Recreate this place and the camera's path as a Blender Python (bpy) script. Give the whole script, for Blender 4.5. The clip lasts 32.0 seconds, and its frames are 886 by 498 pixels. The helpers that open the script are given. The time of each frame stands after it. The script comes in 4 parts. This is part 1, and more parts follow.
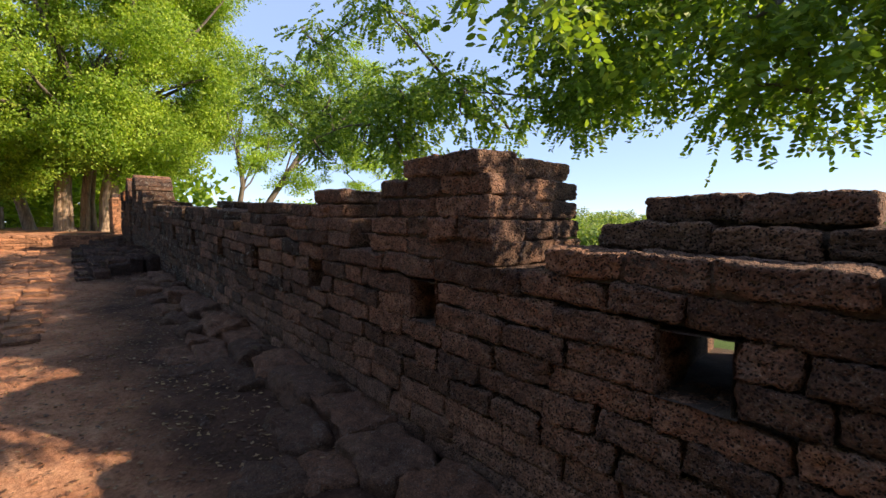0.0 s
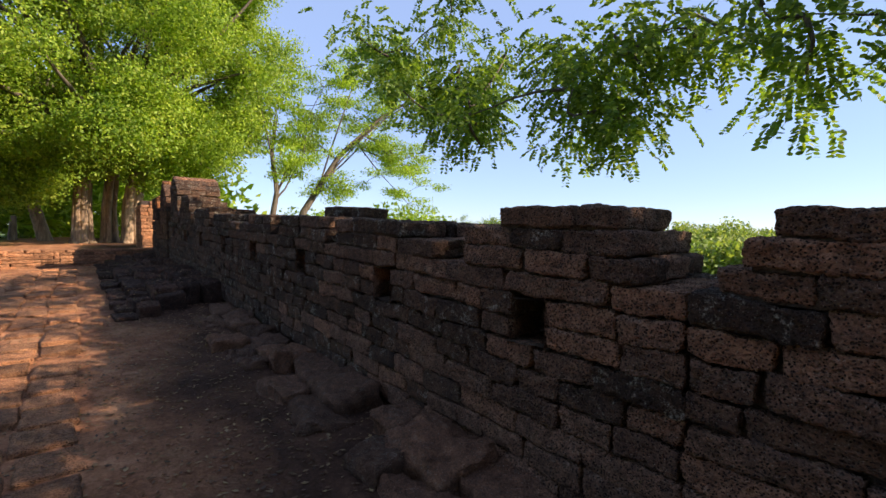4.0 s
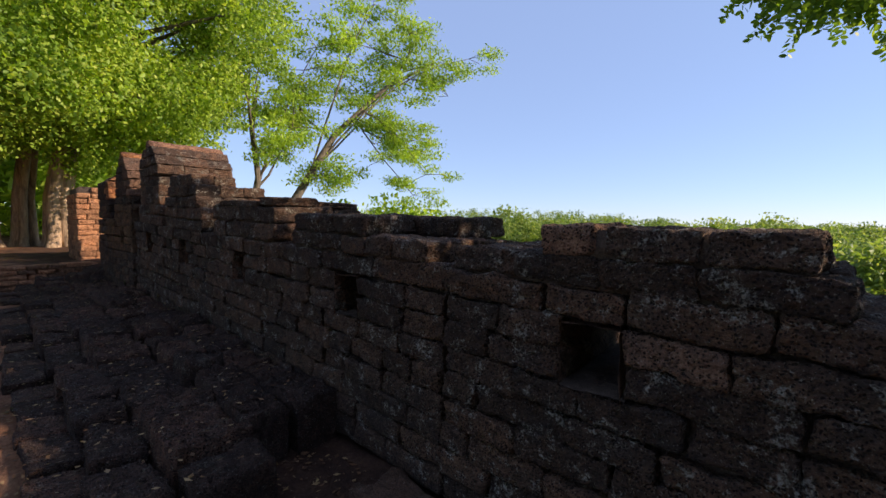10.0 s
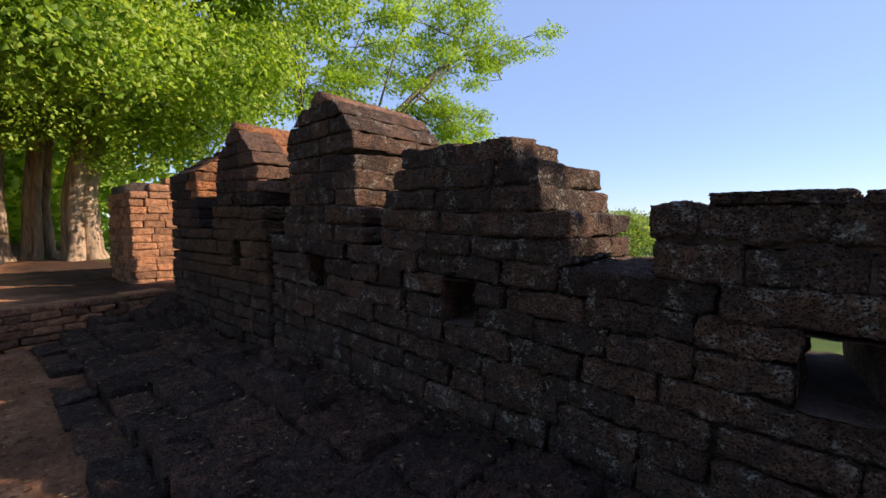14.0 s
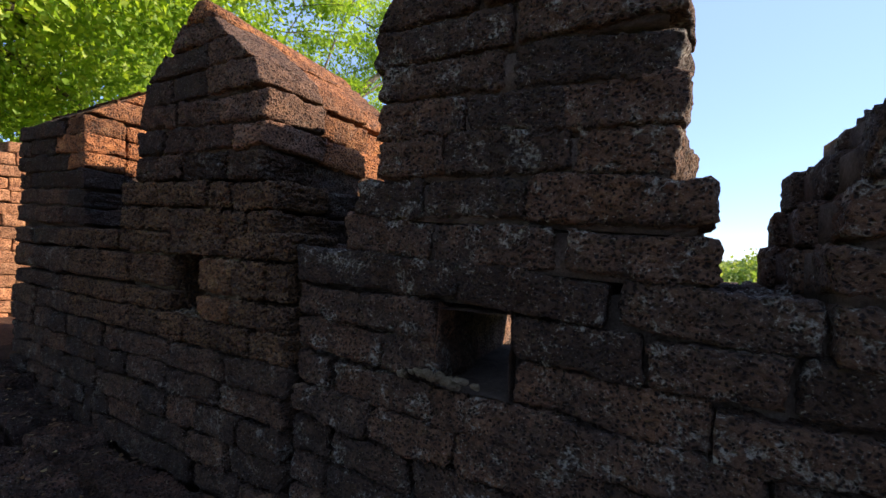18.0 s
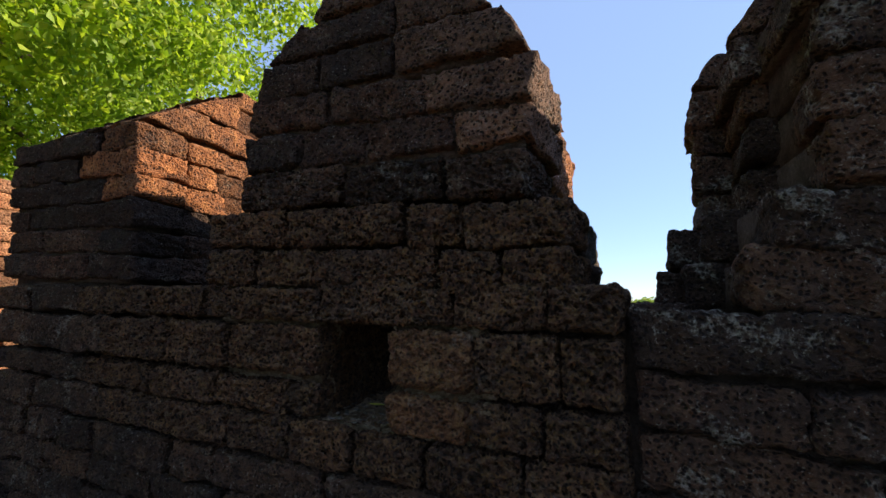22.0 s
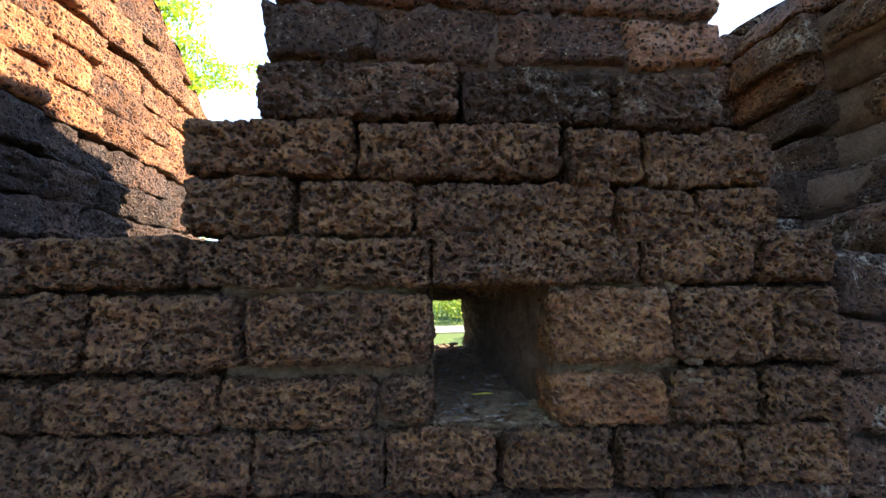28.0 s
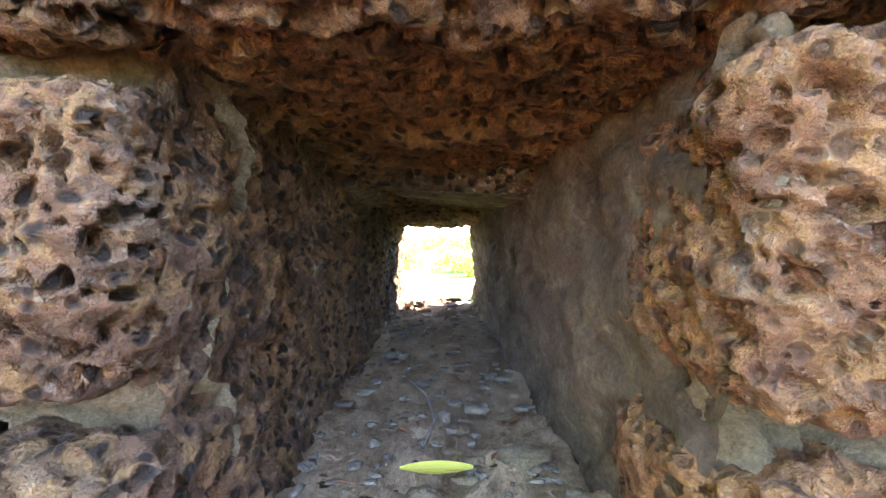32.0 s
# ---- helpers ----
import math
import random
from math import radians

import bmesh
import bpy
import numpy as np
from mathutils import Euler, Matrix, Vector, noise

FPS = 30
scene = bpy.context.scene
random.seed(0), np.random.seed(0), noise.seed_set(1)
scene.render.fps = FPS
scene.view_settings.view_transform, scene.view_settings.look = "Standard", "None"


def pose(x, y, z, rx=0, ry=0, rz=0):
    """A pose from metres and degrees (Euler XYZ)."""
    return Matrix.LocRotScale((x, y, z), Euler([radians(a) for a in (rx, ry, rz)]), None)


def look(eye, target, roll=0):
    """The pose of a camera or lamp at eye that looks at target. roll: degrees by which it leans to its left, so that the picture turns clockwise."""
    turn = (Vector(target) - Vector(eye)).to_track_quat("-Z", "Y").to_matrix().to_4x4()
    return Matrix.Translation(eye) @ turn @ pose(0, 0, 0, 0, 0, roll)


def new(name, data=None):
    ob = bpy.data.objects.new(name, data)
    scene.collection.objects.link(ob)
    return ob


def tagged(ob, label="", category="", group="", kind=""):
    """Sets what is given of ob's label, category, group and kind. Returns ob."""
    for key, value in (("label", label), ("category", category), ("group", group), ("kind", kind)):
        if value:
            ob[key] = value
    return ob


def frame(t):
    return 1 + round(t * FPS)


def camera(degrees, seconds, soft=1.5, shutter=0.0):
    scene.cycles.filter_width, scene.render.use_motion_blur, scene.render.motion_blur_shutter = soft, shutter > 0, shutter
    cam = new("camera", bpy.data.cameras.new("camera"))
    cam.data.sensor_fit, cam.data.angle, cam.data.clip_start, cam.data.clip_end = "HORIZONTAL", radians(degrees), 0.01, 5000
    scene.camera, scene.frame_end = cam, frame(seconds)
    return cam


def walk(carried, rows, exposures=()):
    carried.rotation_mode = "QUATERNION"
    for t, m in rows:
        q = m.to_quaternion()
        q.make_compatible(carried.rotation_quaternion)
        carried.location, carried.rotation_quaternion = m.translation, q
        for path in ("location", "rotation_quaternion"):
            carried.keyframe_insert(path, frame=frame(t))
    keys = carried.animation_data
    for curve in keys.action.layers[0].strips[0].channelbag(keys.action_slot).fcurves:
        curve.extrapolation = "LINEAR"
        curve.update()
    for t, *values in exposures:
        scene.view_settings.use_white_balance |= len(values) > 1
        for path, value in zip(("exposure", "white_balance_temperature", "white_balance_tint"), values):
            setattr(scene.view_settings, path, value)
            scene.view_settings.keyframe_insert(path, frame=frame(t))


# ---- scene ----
cam = camera(88.5, 32.0)
PATH = [
    (0, (12.006, 1.713, 2.131), (13.542, 0.437, 2.02), 0.2),
    (0.5, (12.393, 1.811, 2.133), (13.945, 0.552, 2.049), 0.6),
    (1, (12.826, 1.992, 2.06), (14.365, 0.716, 1.995), 0.2),
    (1.5, (13.341, 2.072, 2.056), (14.847, 0.756, 2.001), -0.4),
    (2, (13.812, 2.184, 2.074), (15.302, 0.85, 2.022), 0.2),
    (2.5, (14.31, 2.191, 2.11), (15.804, 0.863, 2.043), 0.1),
    (3, (14.777, 2.186, 2.143), (16.279, 0.867, 2.064), -0.5),
    (3.5, (15.329, 2.044, 2.174), (16.869, 0.77, 2.11), -0.1),
    (5.5, (17.291, 1.906, 2.37), (18.863, 0.672, 2.283), 0.4),
    (6, (17.777, 1.847, 2.404), (19.351, 0.617, 2.311), 0.6),
    (6.5, (18.263, 1.783, 2.363), (19.845, 0.564, 2.259), 0.7),
    (7, (18.704, 1.76, 2.428), (20.283, 0.538, 2.313), 0.5),
    (7.5, (19.15, 1.846, 2.508), (20.666, 0.55, 2.352), -0.3),
    (8, (19.765, 1.72, 2.414), (21.255, 0.394, 2.28), 0.5),
    (8.5, (20.302, 1.663, 2.436), (21.779, 0.319, 2.322), 0.8),
    (9, (20.79, 1.737, 2.457), (22.218, 0.34, 2.357), 0.5),
    (9.5, (21.263, 1.724, 2.42), (22.666, 0.302, 2.32), 0.2),
    (10, (21.831, 1.663, 2.455), (23.241, 0.247, 2.354), 0.3),
    (10.5, (22.342, 1.73, 2.458), (23.755, 0.318, 2.356), 0.4),
    (11, (22.749, 1.776, 2.505), (24.171, 0.374, 2.399), 0.6),
    (11.5, (23.324, 1.734, 2.468), (24.762, 0.348, 2.36), -0.1),
    (12, (23.826, 1.769, 2.453), (25.266, 0.385, 2.357), 0.1),
    (12.5, (24.389, 1.841, 2.479), (25.816, 0.443, 2.385), 0.2),
    (13, (24.999, 1.85, 2.482), (26.43, 0.456, 2.383), -0.0),
    (13.5, (25.576, 1.92, 2.531), (27.0, 0.521, 2.414), -0.5),
    (14, (26.147, 1.965, 2.59), (27.54, 0.535, 2.476), -0.6),
    (14.5, (26.692, 1.903, 2.565), (28.066, 0.453, 2.464), -0.4),
    (16.5, (28.295, 1.512, 2.495), (29.451, -0.12, 2.502), 1.5),
    (17, (28.549, 1.49, 2.511), (29.651, -0.179, 2.52), 1.7),
    (17.5, (28.675, 1.415, 2.502), (29.737, -0.279, 2.518), 2.0),
    (18, (28.894, 1.277, 2.506), (29.93, -0.434, 2.511), 2.4),
    (18.5, (29.075, 1.159, 2.63), (30.114, -0.55, 2.624), 2.5),
    (19, (29.188, 1.133, 2.702), (30.237, -0.57, 2.689), 2.4),
    (19.5, (29.416, 1.063, 2.744), (30.462, -0.642, 2.735), 2.6),
    (20, (29.59, 1.04, 2.885), (30.624, -0.672, 2.9), 2.5),
    (20.5, (29.668, 1.037, 2.895), (30.708, -0.67, 2.94), 2.4),
    (21, (29.902, 1.028, 2.853), (30.949, -0.675, 2.915), 2.7),
    (21.5, (30.19, 0.992, 2.724), (31.209, -0.725, 2.833), 2.8),
    (22, (30.278, 1.148, 2.509), (31.147, -0.64, 2.729), 0.7),
    (22.5, (30.35, 1.32, 2.564), (31.141, -0.501, 2.798), 0.2),
    (23, (30.498, 1.379, 2.575), (31.244, -0.458, 2.842), -0.5),
    (23.5, (30.724, 1.392, 2.606), (31.371, -0.469, 2.947), -2.1),
    (24, (31.025, 1.48, 2.616), (31.455, -0.436, 2.994), -2.2),
    (24.5, (31.243, 1.48, 2.589), (31.546, -0.458, 2.978), -1.4),
    (26.5, (31.585, 1.375, 2.554), (31.529, -0.604, 2.834), -1.4),
    (27, (31.495, 1.258, 2.499), (31.406, -0.722, 2.768), -1.5),
    (27.5, (31.351, 1.129, 2.461), (31.259, -0.855, 2.7), -1.4),
    (28, (31.241, 1.007, 2.436), (31.198, -0.986, 2.593), -0.8),
    (28.5, (31.155, 0.764, 2.382), (31.232, -1.231, 2.496), -0.3),
    (29, (31.116, 0.561, 2.344), (31.217, -1.434, 2.432), -0.2),
    (29.5, (31.125, 0.375, 2.356), (31.24, -1.621, 2.415), -0.1),
    (30, (31.123, 0.31, 2.38), (31.243, -1.686, 2.378), 0.3),
    (30.5, (31.091, 0.247, 2.356), (31.233, -1.748, 2.337), 0.5),
    (31, (31.039, 0.224, 2.347), (31.202, -1.77, 2.32), -0.1),
    (31.5, (31.035, 0.201, 2.342), (31.207, -1.791, 2.303), -0.3),
    (32, (31.089, 0.214, 2.341), (31.268, -1.777, 2.297), -0.1),
]
EXPOSURE = [(0, 1.2, 7200, 15), (6, 0.95, 7100, 15), (13, 0.75, 6800, 16), (16.6, 1.5, 6600, 14), (17.1, 1.5, 6600, 14), (18, 1.3, 6600, 14), (19, 2.4, 6500, 14), (20, 2.3, 6500, 14), (22, 1.05, 6900, 10), (27.4, 0.95, 6900, 10), (28.2, 3.75, 6800, 12), (29, 4.75, 7300, 12), (30, 5.15, 7300, 12), (32, 5.55, 7200, 12)]
walk(cam, [(t, look(eye, target, roll)) for t, eye, target, roll in PATH], EXPOSURE)


# ---- world ----
world = bpy.data.worlds.new("sky")
scene.world = world
world.use_nodes = True
wn = world.node_tree.nodes
sky = wn.new("ShaderNodeTexSky")
sky.sky_type = "NISHITA"
sky.sun_disc = False
SUN_AZ, SUN_EL = -141.0, 28.0
sky.sun_elevation = radians(SUN_EL)
sky.sun_rotation = radians(90.0 - SUN_AZ)
sky.air_density, sky.dust_density, sky.ozone_density = 0.85, 0.0, 4.0
wn["Background"].inputs["Strength"].default_value = 0.12
veil = wn.new("ShaderNodeMix")  # thin even haze over the whole sky
veil.data_type = "RGBA"
veil.inputs[0].default_value, veil.inputs[7].default_value = 0.6, (2.0, 2.85, 4.9, 1)
world.node_tree.links.new(sky.outputs["Color"], veil.inputs[6])
world.node_tree.links.new(veil.outputs[2], wn["Background"].inputs["Color"])

sun = new("sun", bpy.data.lights.new("sun", "SUN"))
sun.data.energy, sun.data.angle, sun.data.color = 5.0, radians(0.55), (1.0, 0.86, 0.68)
sun.matrix_world = look((0, 0, 40), (math.cos(radians(SUN_AZ)) * -40, math.sin(radians(SUN_AZ)) * -40, 40 - 40 * math.tan(radians(SUN_EL))))


# ---- materials ----
def mat(name):
    m = bpy.data.materials.new(name)
    m.use_nodes = True
    return m, m.node_tree.nodes, m.node_tree.links


def node(nodes, kind, **values):
    n = nodes.new(kind)
    for key, value in values.items():
        if key in n.inputs:
            n.inputs[key].default_value = value
    return n


def ramp(nodes, links, source, stops):
    r = nodes.new("ShaderNodeValToRGB")
    while len(r.color_ramp.elements) < len(stops):
        r.color_ramp.elements.new(0.5)
    for e, (p, c) in zip(r.color_ramp.elements, stops):
        e.position, e.color = p, (*c, 1)
    links.new(source, r.inputs["Fac"])
    return r.outputs["Color"]


def mix(nodes, links, fac, a, b, how="MIX"):
    m = nodes.new("ShaderNodeMix")
    m.data_type, m.blend_type = "RGBA", how
    for slot, v in ((0, fac), (6, a), (7, b)):
        if isinstance(v, (int, float)):
            m.inputs[slot].default_value = v
        elif isinstance(v, tuple):
            m.inputs[slot].default_value = (*v, 1)
        else:
            links.new(v, m.inputs[slot])
    return m.outputs[2]


def noise_tex(nodes, links, vec, scale, detail=6, rough=0.6, distort=0.0):
    n = node(nodes, "ShaderNodeTexNoise", Scale=scale, Detail=detail, Roughness=rough, Distortion=distort)
    links.new(vec, n.inputs["Vector"])
    return n.outputs["Fac"]


def curve_of(nodes, links, source, lo, hi, a=0.0, b=1.0):
    m = nodes.new("ShaderNodeMapRange")
    m.inputs[1].default_value, m.inputs[2].default_value, m.inputs[3].default_value, m.inputs[4].default_value = lo, hi, a, b
    links.new(source, m.inputs[0])
    return m.outputs[0]


def laterite(name, low, high, ochre, crust=0.45, lichen=0.25, pit=1.0, rough=0.92, mottle=0.0, crisp=False, spread=0.54):
    """Pitted iron-red stone with a dark weathered crust and pale lichen."""
    m, n, l = mat(name)
    pos = n.new("ShaderNodeNewGeometry").outputs["Position"]
    info = n.new("ShaderNodeObjectInfo").outputs["Random"]
    big = noise_tex(n, l, pos, 1.7, 5, 0.6)
    mid = noise_tex(n, l, pos, 14, 6, 0.65)
    fine = noise_tex(n, l, pos, 85, 5, 0.7)
    base = ramp(n, l, mid, [(0.32, low), (0.55, high), (0.75, ochre)])
    shift = ramp(n, l, info, [(0.0, (0.55, 0.52, 0.5)), (0.5, (1.0, 0.96, 0.93)), (1.0, (1.4, 1.22, 1.08))])
    col = mix(n, l, 1.0, base, shift, "MULTIPLY")
    grit = ramp(n, l, fine, [(0.32, (0.36, 0.33, 0.31)), (0.58, (1.2, 1.17, 1.14))])
    col = mix(n, l, 0.8, col, grit, "MULTIPLY")
    if mottle:
        spots = node(n, "ShaderNodeTexVoronoi", Scale=64.0, Randomness=1.0)
        spots.feature = "SMOOTH_F1"
        wob = node(n, "ShaderNodeTexNoise", Scale=70.0, Detail=6.0)
        l.new(pos, wob.inputs["Vector"])
        wv0 = n.new("ShaderNodeVectorMath")
        wv0.operation, wv0.inputs[1].default_value = "MULTIPLY_ADD", (0.03, 0.03, 0.03)
        l.new(wob.outputs["Color"], wv0.inputs[0])
        l.new(pos, wv0.inputs[2])
        l.new(wv0.outputs[0], spots.inputs["Vector"])
        gate0 = n.new("ShaderNodeSeparateColor")
        l.new(spots.outputs["Color"], gate0.inputs[0])
        tone = ramp(n, l, gate0.outputs[0], [(0.0, (0.035, 0.021, 0.015)), (0.22, (0.12, 0.06, 0.035)), (0.42, (0.20, 0.10, 0.054)), (0.6, (0.30, 0.165, 0.06)), (0.78, (0.18, 0.105, 0.066)), (1.0, (0.08, 0.044, 0.03))])
        col = mix(n, l, mottle, col, mix(n, l, 0.7, tone, grit, "MULTIPLY"))
    # dark crust in broad stains
    stain = noise_tex(n, l, pos, 3.3, 7, 0.7, 0.6)
    col = mix(n, l, curve_of(n, l, stain, 0.47, 0.63, 0.0, crust), col, (0.035, 0.03, 0.028))
    # grey lichen specks and patches
    patch = noise_tex(n, l, pos, 7.5, 8, 0.78, 0.3)
    speck = noise_tex(n, l, pos, 60, 4, 0.7)
    both = n.new("ShaderNodeMath")
    both.operation = "MULTIPLY"
    l.new(curve_of(n, l, patch, spread, spread + 0.06), both.inputs[0])
    l.new(curve_of(n, l, speck, 0.42, 0.6), both.inputs[1])
    both2 = n.new("ShaderNodeMath")
    both2.operation, both2.inputs[1].default_value = "MULTIPLY", lichen
    l.new(both.outputs[0], both2.inputs[0])
    col = mix(n, l, both2.outputs[0], col, (0.37, 0.345, 0.285))
    # tiny pale flecks scattered by noise
    fleck = curve_of(n, l, noise_tex(n, l, pos, 120, 2, 0.5), 0.64, 0.72, 0.0, 0.3 if crisp else 0.55)
    col = mix(n, l, fleck, col, (0.33, 0.29, 0.235))
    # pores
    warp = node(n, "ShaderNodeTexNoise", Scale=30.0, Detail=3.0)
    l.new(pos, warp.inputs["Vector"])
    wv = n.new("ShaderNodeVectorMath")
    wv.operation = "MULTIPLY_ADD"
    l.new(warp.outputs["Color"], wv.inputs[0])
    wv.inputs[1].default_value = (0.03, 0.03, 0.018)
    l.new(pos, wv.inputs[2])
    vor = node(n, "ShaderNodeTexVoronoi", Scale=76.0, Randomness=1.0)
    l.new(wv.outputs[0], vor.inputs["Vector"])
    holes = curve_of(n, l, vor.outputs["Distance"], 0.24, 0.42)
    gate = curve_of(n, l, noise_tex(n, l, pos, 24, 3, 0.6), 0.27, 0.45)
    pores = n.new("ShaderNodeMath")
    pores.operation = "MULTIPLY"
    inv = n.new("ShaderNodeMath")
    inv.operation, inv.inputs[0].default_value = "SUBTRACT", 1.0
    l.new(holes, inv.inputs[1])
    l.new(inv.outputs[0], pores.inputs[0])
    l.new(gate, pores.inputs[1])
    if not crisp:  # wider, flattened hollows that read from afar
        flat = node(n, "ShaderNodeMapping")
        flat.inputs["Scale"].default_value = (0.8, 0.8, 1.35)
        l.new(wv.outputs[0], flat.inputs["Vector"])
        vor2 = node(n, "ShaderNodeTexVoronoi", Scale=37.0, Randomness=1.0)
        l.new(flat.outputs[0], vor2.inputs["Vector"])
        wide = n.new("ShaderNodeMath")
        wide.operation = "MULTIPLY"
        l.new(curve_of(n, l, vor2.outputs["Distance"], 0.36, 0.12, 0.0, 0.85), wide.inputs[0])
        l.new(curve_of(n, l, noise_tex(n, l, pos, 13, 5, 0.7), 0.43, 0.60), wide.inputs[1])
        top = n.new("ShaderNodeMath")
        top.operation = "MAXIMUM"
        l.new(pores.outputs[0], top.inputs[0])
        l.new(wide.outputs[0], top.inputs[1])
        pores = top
    # the shade inside the pores is painted in as near-black colour
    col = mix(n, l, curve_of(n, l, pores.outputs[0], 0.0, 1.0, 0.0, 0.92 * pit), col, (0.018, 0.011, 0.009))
    bs = n["Principled BSDF"]
    l.new(col, bs.inputs["Base Color"])
    bs.inputs["Roughness"].default_value = rough
    bs.inputs["Specular IOR Level"].default_value = 0.25
    height = n.new("ShaderNodeMath")
    height.operation, height.inputs[1].default_value = "MULTIPLY_ADD", -1.3 * pit
    l.new(pores.outputs[0], height.inputs[0])
    add = n.new("ShaderNodeMath")
    l.new(fine, add.inputs[0])
    l.new(mid, add.inputs[1])
    l.new(add.outputs[0], height.inputs[2])
    bump = node(n, "ShaderNodeBump", Strength=1.0, Distance=0.02)
    l.new(height.outputs[0], bump.inputs["Height"])
    if crisp:
        tiny = node(n, "ShaderNodeBump", Strength=0.9, Distance=0.004)
        l.new(noise_tex(n, l, pos, 310, 6, 0.75), tiny.inputs["Height"])
        l.new(tiny.outputs["Normal"], bump.inputs["Normal"])
    l.new(bump.outputs["Normal"], bs.inputs["Normal"])
    return m


def earth(name, stops, scale, bump_size, rough=0.95):
    m, n, l = mat(name)
    pos = n.new("ShaderNodeNewGeometry").outputs["Position"]
    a = noise_tex(n, l, pos, scale, 8, 0.7)
    b = noise_tex(n, l, pos, scale * 11, 6, 0.75)
    col = ramp(n, l, a, stops)
    grain = ramp(n, l, b, [(0.3, (0.45, 0.42, 0.4)), (0.65, (1.25, 1.2, 1.15))])
    bs = n["Principled BSDF"]
    l.new(mix(n, l, 0.85, col, grain, "MULTIPLY"), bs.inputs["Base Color"])
    bs.inputs["Roughness"].default_value = rough
    bs.inputs["Specular IOR Level"].default_value = 0.2
    s = n.new("ShaderNodeMath")
    l.new(a, s.inputs[0])
    l.new(b, s.inputs[1])
    bump = node(n, "ShaderNodeBump", Strength=0.9, Distance=bump_size)
    l.new(s.outputs[0], bump.inputs["Height"])
    l.new(bump.outputs["Normal"], bs.inputs["Normal"])
    return m


def leafy(name, dark, light, warm, clear=0.45, patch=0.35):
    """Leaves that let light through, each leaf a little different."""
    m, n, l = mat(name)
    geo = n.new("ShaderNodeNewGeometry")
    col = ramp(n, l, geo.outputs["Random Per Island"], [(0.0, dark), (0.6, light), (1.0, warm)])
    vary = ramp(n, l, noise_tex(n, l, geo.outputs["Position"], patch, 3, 0.6), [(0.35, (0.7, 0.75, 0.7)), (0.65, (1.2, 1.15, 1.0))])
    col = mix(n, l, 1.0, col, vary, "MULTIPLY")
    bs = n["Principled BSDF"]
    l.new(col, bs.inputs["Base Color"])
    bs.inputs["Roughness"].default_value = 0.5
    bs.inputs["Specular IOR Level"].default_value = 0.3
    thin = n.new("ShaderNodeBsdfTranslucent")
    l.new(mix(n, l, 1.0, col, (1.5, 1.5, 0.6), "MULTIPLY"), thin.inputs["Color"])
    blend = n.new("ShaderNodeMixShader")
    blend.inputs[0].default_value = clear
    l.new(bs.outputs[0], blend.inputs[1])
    l.new(thin.outputs[0], blend.inputs[2])
    l.new(blend.outputs[0], n["Material Output"].inputs["Surface"])
    return m


def bark(name, dark, light, scale):
    m, n, l = mat(name)
    pos = n.new("ShaderNodeNewGeometry").outputs["Position"]
    st = node(n, "ShaderNodeMapping")
    st.inputs["Scale"].default_value = (1.0, 1.0, 0.18)
    l.new(pos, st.inputs["Vector"])
    a = noise_tex(n, l, st.outputs[0], scale, 8, 0.7, 0.5)
    bs = n["Principled BSDF"]
    l.new(ramp(n, l, a, [(0.35, dark), (0.65, light)]), bs.inputs["Base Color"])
    bs.inputs["Roughness"].default_value = 0.9
    bump = node(n, "ShaderNodeBump", Strength=0.8, Distance=0.04)
    l.new(a, bump.inputs["Height"])
    l.new(bump.outputs["Normal"], bs.inputs["Normal"])
    return m


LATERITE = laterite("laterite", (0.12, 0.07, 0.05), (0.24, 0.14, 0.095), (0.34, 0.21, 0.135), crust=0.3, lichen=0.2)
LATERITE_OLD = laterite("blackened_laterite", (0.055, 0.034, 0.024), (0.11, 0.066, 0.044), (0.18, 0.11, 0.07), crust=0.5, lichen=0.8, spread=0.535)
# black crust, with the shade on the merlon fronts put into the colour
LATERITE_SHADED = laterite("shaded_black_laterite", (0.045, 0.026, 0.02), (0.085, 0.05, 0.036), (0.15, 0.085, 0.055), crust=0.5, lichen=0.15)
# the merlons' sunlit copy: the orange of low sun is in its colour
LATERITE_SUNLIT = laterite("sunlit_laterite", (0.15, 0.068, 0.036), (0.33, 0.148, 0.068), (0.46, 0.235, 0.10), crust=0.3, lichen=0.2)
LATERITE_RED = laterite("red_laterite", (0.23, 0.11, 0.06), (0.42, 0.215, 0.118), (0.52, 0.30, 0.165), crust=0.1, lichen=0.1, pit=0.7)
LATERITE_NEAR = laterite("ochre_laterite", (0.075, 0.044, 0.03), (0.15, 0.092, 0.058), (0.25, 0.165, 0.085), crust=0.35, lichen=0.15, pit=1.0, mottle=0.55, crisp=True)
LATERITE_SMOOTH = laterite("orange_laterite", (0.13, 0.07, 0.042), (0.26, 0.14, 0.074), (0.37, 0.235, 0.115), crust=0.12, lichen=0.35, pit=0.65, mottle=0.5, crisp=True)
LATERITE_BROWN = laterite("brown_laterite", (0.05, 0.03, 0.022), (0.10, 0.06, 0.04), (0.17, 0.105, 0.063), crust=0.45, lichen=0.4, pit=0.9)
MORTAR = earth("mortar", [(0.35, (0.06, 0.04, 0.03)), (0.6, (0.15, 0.11, 0.085))], 9.0, 0.02)
PLASTER = earth("old_mortar", [(0.3, (0.11, 0.08, 0.05)), (0.5, (0.28, 0.215, 0.14)), (0.68, (0.42, 0.34, 0.24))], 34.0, 0.035)
LIME = earth("lime_mortar", [(0.32, (0.075, 0.05, 0.034)), (0.52, (0.15, 0.108, 0.075)), (0.7, (0.25, 0.195, 0.135))], 22.0, 0.018)
